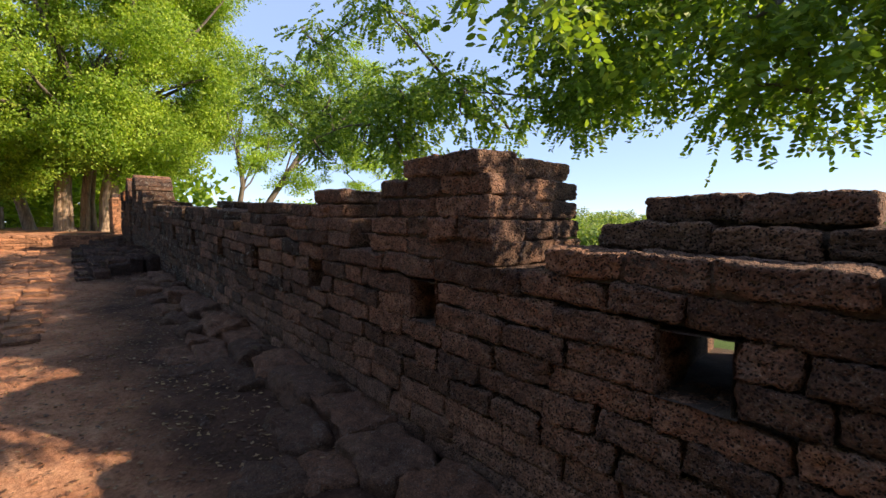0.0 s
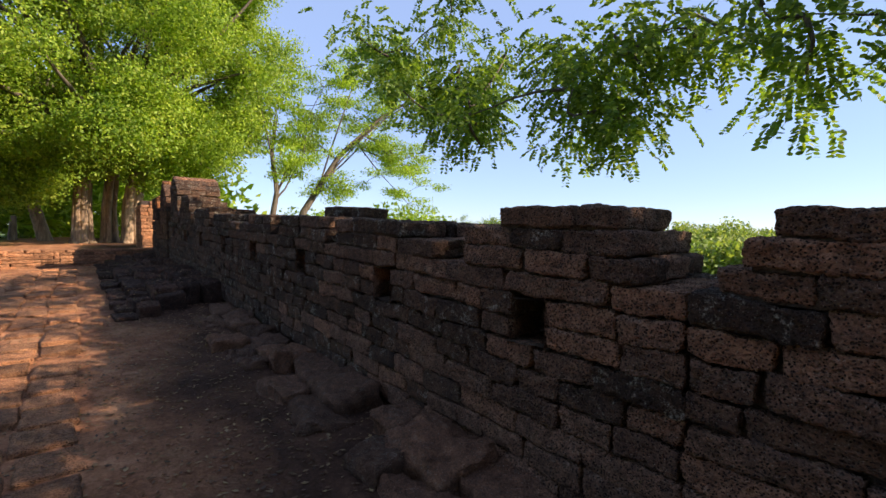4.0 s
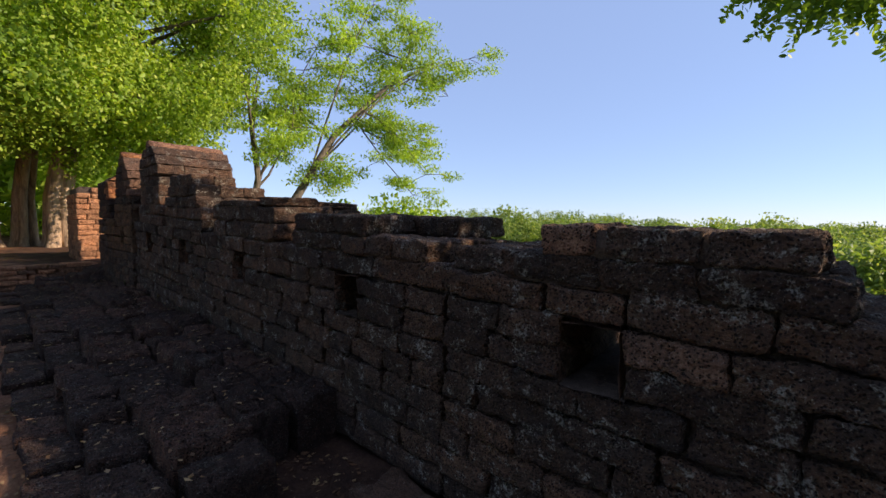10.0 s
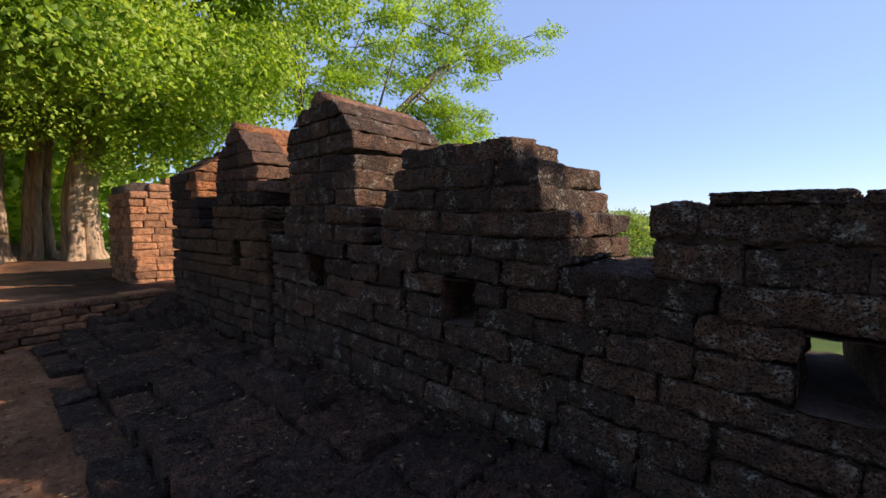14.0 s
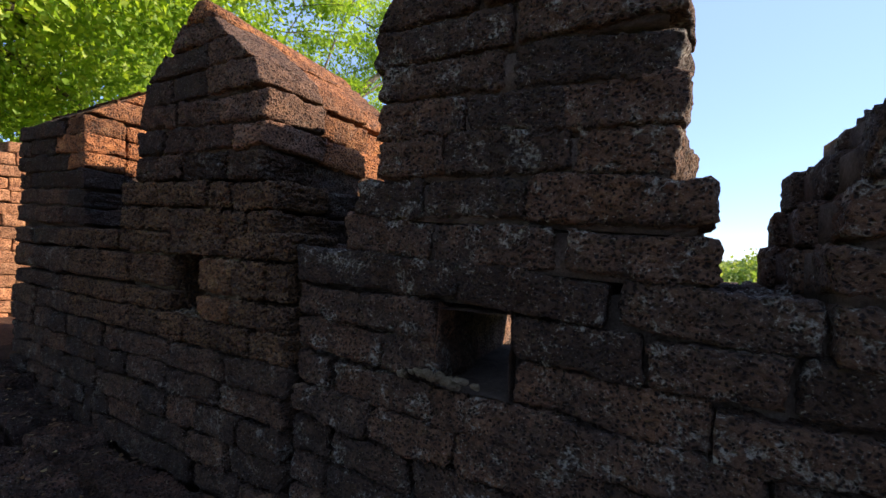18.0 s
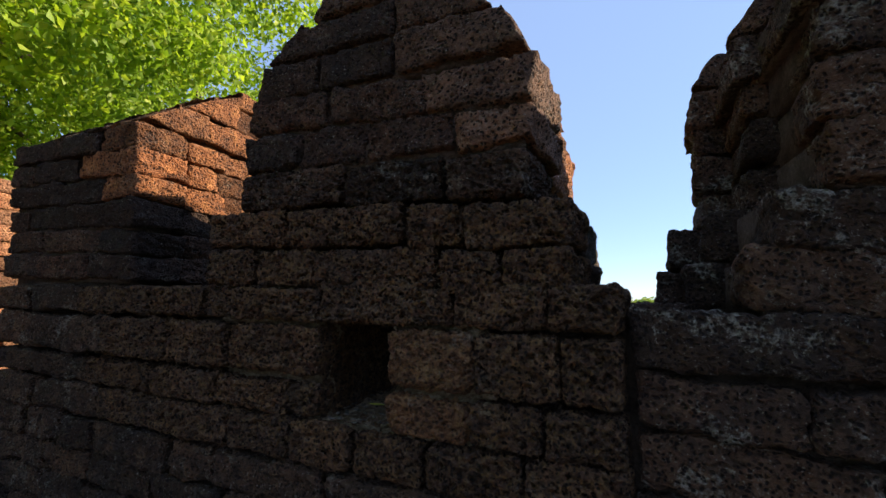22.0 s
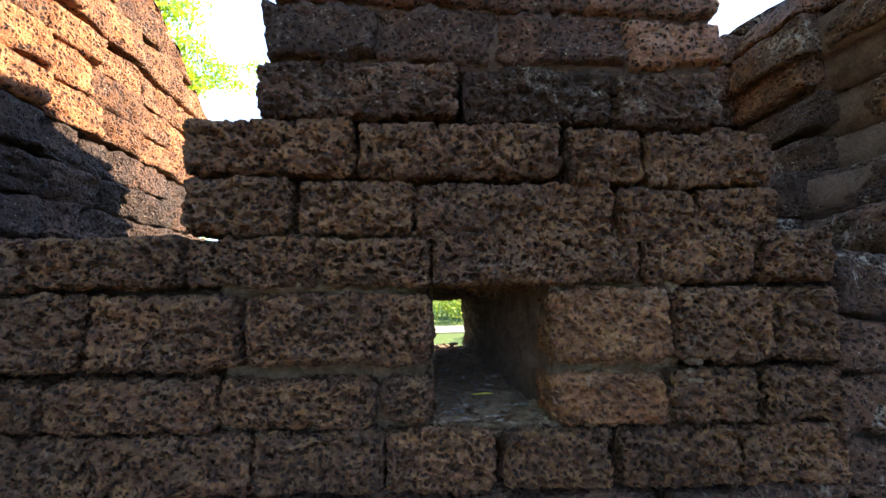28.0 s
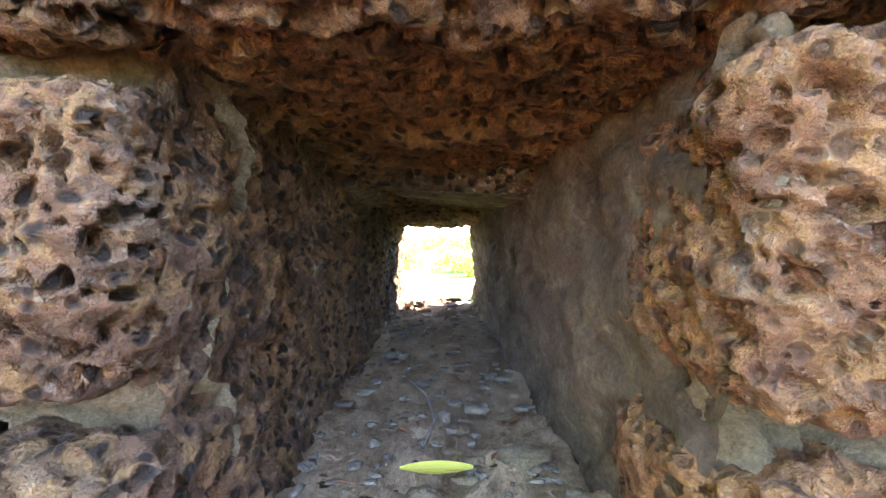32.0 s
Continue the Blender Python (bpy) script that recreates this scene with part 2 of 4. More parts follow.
DUST = earth("dust", [(0.32, (0.22, 0.14, 0.085)), (0.5, (0.50, 0.36, 0.24)), (0.7, (0.66, 0.52, 0.38))], 27.0, 0.05)
ROAD = earth("pale_road", [(0.3, (0.22, 0.205, 0.18)), (0.7, (0.30, 0.285, 0.26))], 1.5, 0.01)
LITTER = leafy("dry_litter", (0.06, 0.028, 0.017), (0.16, 0.075, 0.04), (0.34, 0.22, 0.12), clear=0.15)
FIG_LEAF = leafy("fig_leaf", (0.12, 0.21, 0.03), (0.27, 0.40, 0.055), (0.40, 0.47, 0.09), clear=0.5, patch=0.6)
FEATHER_LEAF = leafy("feather_leaf", (0.17, 0.28, 0.04), (0.28, 0.42, 0.06), (0.40, 0.50, 0.08), clear=0.5)
SPRAY_LEAF = leafy("pinnate_leaf", (0.07, 0.13, 0.03), (0.15, 0.25, 0.045), (0.28, 0.36, 0.065), clear=0.46)
FAR_LEAF = leafy("far_foliage", (0.10, 0.165, 0.045), (0.19, 0.28, 0.075), (0.32, 0.36, 0.13), clear=0.42, patch=0.08)
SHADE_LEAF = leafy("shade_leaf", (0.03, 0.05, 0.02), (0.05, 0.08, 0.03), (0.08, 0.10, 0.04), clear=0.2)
PALE_BARK = bark("pale_bark", (0.10, 0.064, 0.04), (0.42, 0.29, 0.19), 7.0)
DARK_BARK = bark("dark_bark", (0.05, 0.04, 0.03), (0.15, 0.12, 0.09), 12.0)


# ---- building helpers ----
def mesh_of(name, verts, faces, material, smooth=False):
    me = bpy.data.meshes.new(name)
    verts = np.asarray(verts, np.float32)
    faces = np.asarray(faces, np.int32)
    me.vertices.add(len(verts))
    me.vertices.foreach_set("co", verts.ravel())
    me.loops.add(faces.size)
    me.loops.foreach_set("vertex_index", faces.ravel())
    me.polygons.add(len(faces))
    me.polygons.foreach_set("loop_start", np.arange(0, faces.size, faces.shape[1], dtype=np.int32))
    if smooth:
        me.polygons.foreach_set("use_smooth", np.ones(len(faces), bool))
    me.update(calc_edges=True)
    me.validate()
    me.materials.append(material)
    return me


def child(name, me, parent, m=Matrix(), label=""):
    ob = new(name, me)
    ob.parent = parent
    ob.matrix_basis = m
    return tagged(ob, label=label)


def thing(name, label, category, group="", kind="", at=(0, 0, 0)):
    ob = new(name)
    ob.location = at
    return tagged(ob, label=label, category=category, group=group, kind=kind)


def joined(pieces):
    """Several (verts, faces) as one."""
    vs, fs, n = [], [], 0
    for v, f in pieces:
        vs.append(np.asarray(v, float)), fs.append(np.asarray(f, int) + n)
        n += len(v)
    return np.concatenate(vs), np.concatenate(fs)


def box(x0, x1, y0, y1, z0, z1):
    v = [(x, y, z) for x in (x0, x1) for y in (y0, y1) for z in (z0, z1)]
    return v, [(0, 1, 3, 2), (4, 6, 7, 5), (0, 4, 5, 1), (2, 3, 7, 6), (0, 2, 6, 4), (1, 5, 7, 3)]


def tube(points, radii, sides=10, rng=None, rough=0.0):
    """A tapered limb through points."""
    p = np.asarray(points, float)
    v, f = [], []
    for i, (c, r) in enumerate(zip(p, radii)):
        d = p[min(i + 1, len(p) - 1)] - p[max(i - 1, 0)]
        d /= np.linalg.norm(d)
        a = np.cross(d, (0.3, 0.9, 0.1) if abs(d[1]) < 0.9 else (1, 0, 0))
        a /= np.linalg.norm(a)
        b = np.cross(d, a)
        for k in range(sides):
            w = 2 * math.pi * k / sides
            q = r * (1 + (rng.uniform(-rough, rough) if rng else 0))
            v.append(c + q * (math.cos(w) * a + math.sin(w) * b))
        if i:
            o = (i - 1) * sides
            f += [(o + k, o + (k + 1) % sides, o + sides + (k + 1) % sides, o + sides + k) for k in range(sides)]
    return np.array(v), np.array(f)


def shell(n):
    """Unit-cube shell grid with n = (nx, ny, nz) cells: points in -1..1 and quads."""
    nx, ny, nz = n
    index, verts, faces = {}, [], []

    def vid(i, j, k):
        if (i, j, k) not in index:
            index[i, j, k] = len(verts)
            verts.append((2 * i / nx - 1, 2 * j / ny - 1, 2 * k / nz - 1))
        return index[i, j, k]

    for i in range(nx):
        for j in range(ny):
            faces.append([vid(i, j, 0), vid(i, j + 1, 0), vid(i + 1, j + 1, 0), vid(i + 1, j, 0)])
            faces.append([vid(i, j, nz), vid(i + 1, j, nz), vid(i + 1, j + 1, nz), vid(i, j + 1, nz)])
    for i in range(nx):
        for k in range(nz):
            faces.append([vid(i, 0, k), vid(i + 1, 0, k), vid(i + 1, 0, k + 1), vid(i, 0, k + 1)])
            faces.append([vid(i, ny, k), vid(i, ny, k + 1), vid(i + 1, ny, k + 1), vid(i + 1, ny, k)])
    for j in range(ny):
        for k in range(nz):
            faces.append([vid(0, j, k), vid(0, j, k + 1), vid(0, j + 1, k + 1), vid(0, j + 1, k)])
            faces.append([vid(nx, j, k), vid(nx, j + 1, k), vid(nx, j + 1, k + 1), vid(nx, j, k + 1)])
    return np.array(verts), np.array(faces)


def hashed(i, j, k, s):
    h = (i * 374761393 + j * 668265263 + k * 2147483647 + s * 1274126177) & 0xFFFFFFFF
    h = ((h ^ (h >> 13)) * 1274126177) & 0xFFFFFFFF
    return ((h ^ (h >> 16)) & 0xFFFFFF) / 0xFFFFFF


def value_noise(p, s):
    c = np.floor(p).astype(np.int64)
    t = p - c
    t = t * t * (3 - 2 * t)
    out = 0
    for i in (0, 1):
        for j in (0, 1):
            for k in (0, 1):
                w = (t[:, 0] if i else 1 - t[:, 0]) * (t[:, 1] if j else 1 - t[:, 1]) * (t[:, 2] if k else 1 - t[:, 2])
                out = out + w * hashed(c[:, 0] + i, c[:, 1] + j, c[:, 2] + k, s)
    return out


def lumpy(v, amp, scale, seed):
    """Push points about by smooth noise."""
    q = np.asarray(v, float)
    at = q * scale * 1.3 + (seed * 7.3, seed * 3.1, seed * 5.7)
    return q + amp * np.stack([1.5 * value_noise(at, 31 + m) - 0.75 for m in range(3)], 1)


def cells_noise(p, s):
    """Distance to the nearest of scattered points, one to a cell."""
    c = np.floor(p).astype(np.int64)
    best = np.full(len(p), 9.0)
    for i in (-1, 0, 1):
        for j in (-1, 0, 1):
            for k in (-1, 0, 1):
                q = c + (i, j, k)
                at = q + np.stack([hashed(q[:, 0], q[:, 1], q[:, 2], s + m) for m in (1, 2, 3)], 1)
                size = 0.55 + 0.9 * hashed(q[:, 0], q[:, 1], q[:, 2], s + 7)
                best = np.minimum(best, np.linalg.norm(p - at, axis=1) / size)
    return best


def stone_block(size, cells, seed, edge=0.016, amp=0.012, pits=0.0, open_back=False, pore=0.0):
    """A hewn laterite block about the origin: rounded, chipped edges, uneven faces, optional real pores."""
    u, f = shell(cells)
    if open_back:
        f = f[~(u[f][:, :, 1] < -1 + 1e-6).all(1)]
    half = np.array(size) / 2
    for i, n in enumerate(cells):  # one narrow ring of cells along each edge
        d = min(0.3, 1.3 * edge / half[i])
        inner = np.abs(u[:, i]) < 1 - 1e-6
        if 3 <= n < 30:
            u[inner, i] *= (1 - d) / (1 - 2 / n)
    core = half - edge
    p = u * half
    q = np.clip(p, -core, core)
    d = p - q
    n = np.linalg.norm(d, axis=1, keepdims=True)
    out = np.where(n > 1e-9, d / np.maximum(n, 1e-9), 0)
    p = q + out * np.minimum(n, edge)
    nor = np.where(n > 1e-9, out, u)
    nor /= np.maximum(np.linalg.norm(nor, axis=1, keepdims=True), 1e-9)
    p = lumpy(p, amp, 7.0, seed)
    p = lumpy(p, amp * 0.5, 21.0, seed + 1)
    if pore:  # deep, steep-walled pores as seen close by
        wq = p + 0.012 * np.stack([value_noise(p * 60, seed + m) - 0.5 for m in (11, 12, 13)], 1)
        a, b = cells_noise(wq * (50, 50, 60), seed), cells_noise(wq * (105, 105, 120), seed + 5)
        deep = 0.021 * np.clip((0.40 - a) / 0.13, 0, 1) * np.clip(4 * value_noise(p * 20, seed) - 0.7, 0, 1) + 0.009 * np.clip((0.34 - b) / 0.14, 0, 1)
        ridge = 0.011 * (value_noise(p * 38, seed + 2) - 0.5) + 0.006 * (value_noise(p * 95, seed + 4) - 0.5) + 0.003 * (value_noise(p * 220, seed + 6) - 0.5)
        return p + nor * (ridge - pore * deep)[:, None], f
    if pits:
        a, b = cells_noise(p * (82, 82, 100), seed), cells_noise(p * (150, 150, 170), seed + 5)
        deep = 0.0115 * np.clip(1 - (a / 0.52) ** 2, 0, 1) * (0.35 + 0.65 * value_noise(p * 22, seed)) + 0.0055 * np.clip(1 - (b / 0.5) ** 2, 0, 1)
        ridge = 0.006 * (value_noise(p * 33, seed + 2) - 0.5) + 0.0035 * (value_noise(p * 90, seed + 4) - 0.5)
        return p + nor * (ridge - pits * deep)[:, None], f
    return p, f


def leaves(centres, ups, size, rng, long=1.9, fold=0.25, droop=0.3):
    """Small folded leaves at the given points, each of two faces."""
    n = len(centres)
    a = rng.normal(size=(n, 3))
    a[:, 2] -= droop
    a /= np.linalg.norm(a, axis=1, keepdims=True)
    b = np.cross(a, ups + 0.7 * rng.normal(size=(n, 3)))
    b /= np.maximum(np.linalg.norm(b, axis=1, keepdims=True), 1e-6)
    c = np.cross(a, b)
    s = (size * rng.uniform(0.6, 1.3, n))[:, None]
    tip, left, right = centres + a * s * long / 2, centres + b * s / 2 + c * s * fold, centres - b * s / 2 + c * s * fold
    v = np.stack([centres - a * s * long / 2, right, tip, left], 1).reshape(-1, 3)
    i = np.arange(n) * 4
    f = np.concatenate([np.stack([i, i + 1, i + 2], 1), np.stack([i, i + 2, i + 3], 1)])
    return v, f


# ---- plan ----
DEPTH = 0.95  # thickness of the parapet wall
PITCH = 0.137  # height of a course


def sill(x):
    """Top of the wall body between the merlons; the wall climbs gently with the ground."""
    return float(np.interp(x, [4, 12, 17.5, 21, 28, 31.2, 34], [1.70, 1.87, 1.99, 2.155, 2.40, 2.535, 2.62]))


def path_z(x):
    return float(np.interp(x, [0, 13, 20, 24, 30, 33.35, 33.6, 60], [0.45, 0.62, 0.80, 0.97, 1.13, 1.18, 1.64, 1.68]))


HOLES = [12.67, 14.27, 15.87, 17.56, 19.13, 20.92, 22.68, 24.40, 26.22, 27.95, 29.55, 31.12]
HOLE_W = 0.125  # half width
PARTS = {}


SKEW = 0.12  # the wall's cross joints run a little askew


def out_of_square(v, size, seed):
    """Hewn by eye: the corners of a block stand a little off, and its long edges wave."""
    rng = np.random.RandomState(seed)
    u = np.clip(v / (np.array(size) / 2), -1, 1) * 0.5 + 0.5
    off = rng.uniform(-1, 1, (2, 2, 2, 3)) * (0.016, 0.008, 0.009)
    q = np.array(v)
    for i in (0, 1):
        for j in (0, 1):
            for k in (0, 1):
                w = (u[:, 0] if i else 1 - u[:, 0]) * (u[:, 1] if j else 1 - u[:, 1]) * (u[:, 2] if k else 1 - u[:, 2])
                q += w[:, None] * off[i, j, k]
    wave = 0.006 * np.sin(v[:, 0] * rng.uniform(9, 17) + rng.uniform(0, 6))
    q[:, 2] += wave * np.abs(u[:, 2] - 0.5) * 2
    return q


def block_mesh(length, depth, material, fine=False):
    """One of a few shared blocks of about this size."""
    key = (max(2, round(length / 0.09)), max(1, round(depth / 0.15)), material.name, random.randint(0, 5), fine)
    if key not in PARTS:
        size = (key[0] * 0.09, key[1] * 0.15, PITCH - 0.007)
        cells = (max(3, round(size[0] / 0.016)), max(4, round(size[1] / 0.03)), 9) if fine else (max(4, round(size[0] / 0.05)), max(4, round(size[1] / 0.08)), 4)
        v, f = stone_block(size, cells, 11 + len(PARTS), edge=0.017, amp=0.014, pits=1.3 if fine else 0)
        v = out_of_square(v, size, 5 + len(PARTS))
        PARTS[key] = mesh_of("block", v, f, material, True), size
    return PARTS[key]


def put_block(parent, x0, x1, y0, y1, z0, z1, material, slope=0.0, loose=1.0, fine=False):
    me, size = block_mesh(x1 - x0, y1 - y0, material, fine)
    r = random.uniform
    askew = -SKEW * min(0.0, y1) if x0 < 33.9 else 0.0
    m = Matrix.Translation(((x0 + x1) / 2 + askew, (y0 + y1) / 2 + r(-0.014, 0.01) * loose, (z0 + z1) / 2 + r(-0.002, 0.002)))
    m @= Euler((r(-0.018, 0.018) * loose, -slope + r(-0.01, 0.01) * loose, r(-0.014, 0.014) * loose)).to_matrix().to_4x4()
    if random.random() < 0.5:
        m @= Matrix.Rotation(math.pi, 4, "Z")
    m @= Matrix.Diagonal(((x1 - x0 - r(0.0, 0.016)) / size[0], (y1 - y0) / size[1], (z1 - z0 - r(-0.004, 0.006)) / size[2], 1))
    return child("block", me, parent, m)


def lengths(x0, x1, rng, lo=0.24, hi=0.5):
    """Joints that split a run into blocks."""
    cuts, x = [x0], x0
    while x1 - x > hi * 1.15:
        x += rng.uniform(lo, hi)
        if x1 - x < lo * 0.8:
            x = x1 - lo * 0.8
        cuts.append(x)
    return cuts + [x1]


RNG = random.Random(5)


def near_block(parent, a, b, y0, y1, z0, z1, material, cell=0.0035, pore=1.0, edge=0.02, gap=0.006):
    """A block seen from close by, with real pores in its face."""
    size = (b - a - gap, y1 - y0, z1 - z0 - gap)
    v, f = stone_block(size, (int(size[0] / cell), int(size[1] / (2 * cell)), int(size[2] / cell)), int(a * 100 + z0 * 37), edge=edge, amp=0.011, open_back=True, pore=pore)
    child("block", mesh_of("block", v, f, material, True), parent, Matrix.Translation(((a + b) / 2, (y0 + y1) / 2 + random.uniform(-0.006, 0.006), (z0 + z1) / 2)))


def end_block(parent, c, d, b, a, z0, z1, material, insets):
    """A block of a crown course whose outer faces slope inwards."""
    size = (d - c - 0.006, a - b, z1 - z0 - 0.004)
    v, f = stone_block(size, (max(4, round(size[0] / 0.018)), max(4, round(size[1] / 0.03)), 9), int(c * 977 + z0 * 131) % 9999, edge=0.014, amp=0.014, pits=1)
    h = np.clip(v[:, 2] / size[2] + 0.5, 0, 1)
    for axis, sign, inset in insets:
        side = np.clip(sign * v[:, axis] / (size[axis] / 2), 0, 1)
        v[:, axis] -= sign * inset * h * side
    child("block", mesh_of("block", v, f, material, True), parent, Matrix.Translation(((c + d) / 2 - SKEW * min(0, a), (a + b) / 2, (z0 + z1) / 2)))


def crown(parent, base, x0, x1, ya, yb, pitch, material, in0=0.0, in1=0.0, iny=0.0, cores=None, cuts=None, back_end=None, front=None, flare=0.0):
    """A course near the top of a merlon with sloping ends (in0, in1) or sloping sides (iny)."""
    n = max(1, round((ya - yb) / 0.32))
    for i in range(n):
        a, b = ya + (yb - ya) * i / n, ya + (yb - ya) * (i + 1) / n
        joints = cuts if cuts and i == 0 else lengths(x0, (back_end if i and back_end else x1) - flare * a, RNG)
        for c, d in zip(joints, joints[1:]):
            insets = [(0, -1, in0)] if c == joints[0] and in0 else []
            insets += [(0, 1, in1)] if d == joints[-1] and in1 else []
            insets += [(1, 1, iny)] if i == 0 and iny else []
            insets += [(1, -1, iny)] if i == n - 1 and iny else []
            # front: shade-coloured stone for the inner face, all but its first block
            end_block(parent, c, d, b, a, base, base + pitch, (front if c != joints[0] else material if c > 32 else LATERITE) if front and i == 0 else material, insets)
    if cores is not None:
        v, f = box(x0 + in0 + 0.03, (back_end or x1) - in1 - 0.03, yb + iny + 0.03, ya - iny - 0.03, base - 0.01, base + pitch - 0.02)
        cores.append(([(x - SKEW * y, y, z) for x, y, z in v], f))


def run(parent, k, x0, x1, y0=0.0, y1=-DEPTH, material=None, hidden=False, cuts=None, pitch=PITCH, fine=False, cores=None, flare=0.0, front=None):
    """A course of blocks k courses above the sill, over the wall's depth; hidden: only its inner face shows."""
    n = 1 if hidden else max(1, round((y0 - y1) / 0.32))
    rows = [(y0, y0 - 0.3)] if hidden else [(y0 + (y1 - y0) * i / n, y0 + (y1 - y0) * (i + 1) / n) for i in range(n)]
    for i, (a, b) in enumerate(rows):
        joints = sorted(cuts if cuts and i == 0 else lengths(x0, x1 - flare * a, RNG))
        for c, d in zip(joints, joints[1:]):
            slope = math.atan((sill(d) - sill(c)) / max(d - c, 1e-3))
            z = sill((c + d) / 2) + (k - 1) * pitch
            # front works as in crown: the inner face gets the shade-coloured stone
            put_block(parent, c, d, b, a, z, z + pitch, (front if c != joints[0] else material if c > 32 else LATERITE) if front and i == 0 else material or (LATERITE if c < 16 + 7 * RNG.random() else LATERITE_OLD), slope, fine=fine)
    if cores is not None:
        m = (x0 + x1) / 2
        v, f = box(x0 + 0.035, x1 - 0.035, y1 + 0.035, y0 - 0.03, sill(m) + (k - 1) * pitch - 0.01, sill(m) + k * pitch - 0.02)
        v = [(x - SKEW * y, y, z + (sill(x) - sill(m))) for x, y, z in v]
        cores.append((v, f))


# ---- ground ----
def ground_z(x, y):
    inside = path_z(x)
    if y > 3.2:
        inside += (float(np.interp(x, [0, 30, 45], [0.25, 0.5, 1.25])) - inside) * min(1.0, (y - 3.2) / 4.0) if x < 31 else 0.0
    outside = 0.28
    w = min(1.0, max(0.0, (-0.75 - y) / 0.5))
    if x > 36:
        w = min(1.0, max(0.0, (-2.0 - y) / 3.0))
    return inside * (1 - w) + outside * w


def steps_of(lo, hi, near0, near1, fine, coarse):
    a = list(np.arange(near0, near1 + 1e-6, fine))
    out, d, x = [], fine, near0
    while x > lo:
        d = min(d * 1.35, coarse)
        x -= d
        out.append(max(x, lo))
    d, x = fine, near1
    tail = []
    while x < hi:
        d = min(d * 1.35, coarse)
        x += d
        tail.append(min(x, hi))
    return np.array(out[::-1] + a + tail)


gx, gy = steps_of(-1500, 2000, 8, 37, 0.14, 150), steps_of(-2000, 1500, -1.4, 4.6, 0.14, 150)
gv = []
for y in gy:
    for x in gx:
        near = -1.0 < y < 5 and 5 < x < 45
        bumps = 0.05 * noise.noise((x * 0.9, y * 0.9, 0)) + 0.022 * noise.noise((x * 4.1, y * 4.1, 3)) if near else (0.15 * noise.noise((x * 0.11, y * 0.11, 0)) if y > 0 or y < -60 else 0.02 * noise.noise((x, y, 0)))
        gv.append((x, y, ground_z(x, y) + bumps))
nx = len(gx)
gf = [(j * nx + i, j * nx + i + 1, (j + 1) * nx + i + 1, (j + 1) * nx + i) for j in range(len(gy) - 1) for i in range(nx - 1)]
gm, gn, gl = mat("ground")
gpos = gn.new("ShaderNodeNewGeometry").outputs["Position"]
sep = gn.new("ShaderNodeSeparateXYZ")
wob = node(gn, "ShaderNodeTexNoise", Scale=0.8, Detail=6.0)
gl.new(gpos, wob.inputs["Vector"])
gl.new(gpos, sep.inputs[0])
# bare trodden earth on the terrace, grass beyond
addy = gn.new("ShaderNodeMath")
addy.operation, addy.inputs[1].default_value = "MULTIPLY_ADD", 2.2
gl.new(wob.outputs["Fac"], addy.inputs[0])
gl.new(sep.outputs["Y"], addy.inputs[2])
grassy = gn.new("ShaderNodeMath")
grassy.operation = "MAXIMUM"
gl.new(curve_of(gn, gl, addy.outputs[0], 5.2, 6.6), grassy.inputs[0])
gl.new(curve_of(gn, gl, addy.outputs[0], 0.5, -0.1), grassy.inputs[1])
fields = []
for stops, scale in (([(0.3, (0.15, 0.066, 0.038)), (0.5, (0.40, 0.185, 0.10)), (0.72, (0.58, 0.33, 0.19))], 2.4), ([(0.3, (0.04, 0.075, 0.016)), (0.55, (0.085, 0.135, 0.03)), (0.8, (0.15, 0.17, 0.055))], 0.9)):
    fields.append(ramp(gn, gl, noise_tex(gn, gl, gpos, scale, 9, 0.72), stops))
# dark littered soil by the wall, with the wall's shade painted into it
wall_shade = gn.new("ShaderNodeMath")
wall_shade.operation = "MULTIPLY"
gl.new(curve_of(gn, gl, sep.outputs["X"], 8.0, 11.0, 0.75, 1.0), wall_shade.inputs[0])
gl.new(curve_of(gn, gl, addy.outputs[0], 3.1, 2.1), wall_shade.inputs[1])
fields[0] = mix(gn, gl, wall_shade.outputs[0], fields[0], ramp(gn, gl, noise_tex(gn, gl, gpos, 3.1, 8, 0.7), [(0.3, (0.035, 0.02, 0.015)), (0.55, (0.085, 0.045, 0.03)), (0.8, (0.17, 0.09, 0.055))]))
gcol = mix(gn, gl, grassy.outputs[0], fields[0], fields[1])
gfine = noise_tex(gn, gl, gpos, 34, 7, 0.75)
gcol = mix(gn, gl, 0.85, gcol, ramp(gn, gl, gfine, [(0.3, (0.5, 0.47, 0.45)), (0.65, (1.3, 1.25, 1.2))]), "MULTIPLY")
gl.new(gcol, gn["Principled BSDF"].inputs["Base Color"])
gn["Principled BSDF"].inputs["Roughness"].default_value = 0.96
gn["Principled BSDF"].inputs["Specular IOR Level"].default_value = 0.15
gb = node(gn, "ShaderNodeBump", Strength=1.0, Distance=0.03)
gl.new(gfine, gb.inputs["Height"])
gl.new(gb.outputs["Normal"], gn["Principled BSDF"].inputs["Normal"])
tagged(new("ground", mesh_of("ground", gv, gf, gm, True)), "bare reddish earth terrace with grass beyond", "ground", kind="structure")

# road beyond the wall
rx = np.linspace(-60, 160, 111)
rv = [(x, y + 0.045 * (x - 33), 0.315) for x in rx for y in (-22.6, -19.4)]
rf = [(2 * i, 2 * i + 2, 2 * i + 3, 2 * i + 1) for i in range(len(rx) - 1)]
tagged(new("road", mesh_of("road", rv, rf, ROAD)), "pale narrow road crossing the grass", "road", kind="structure")


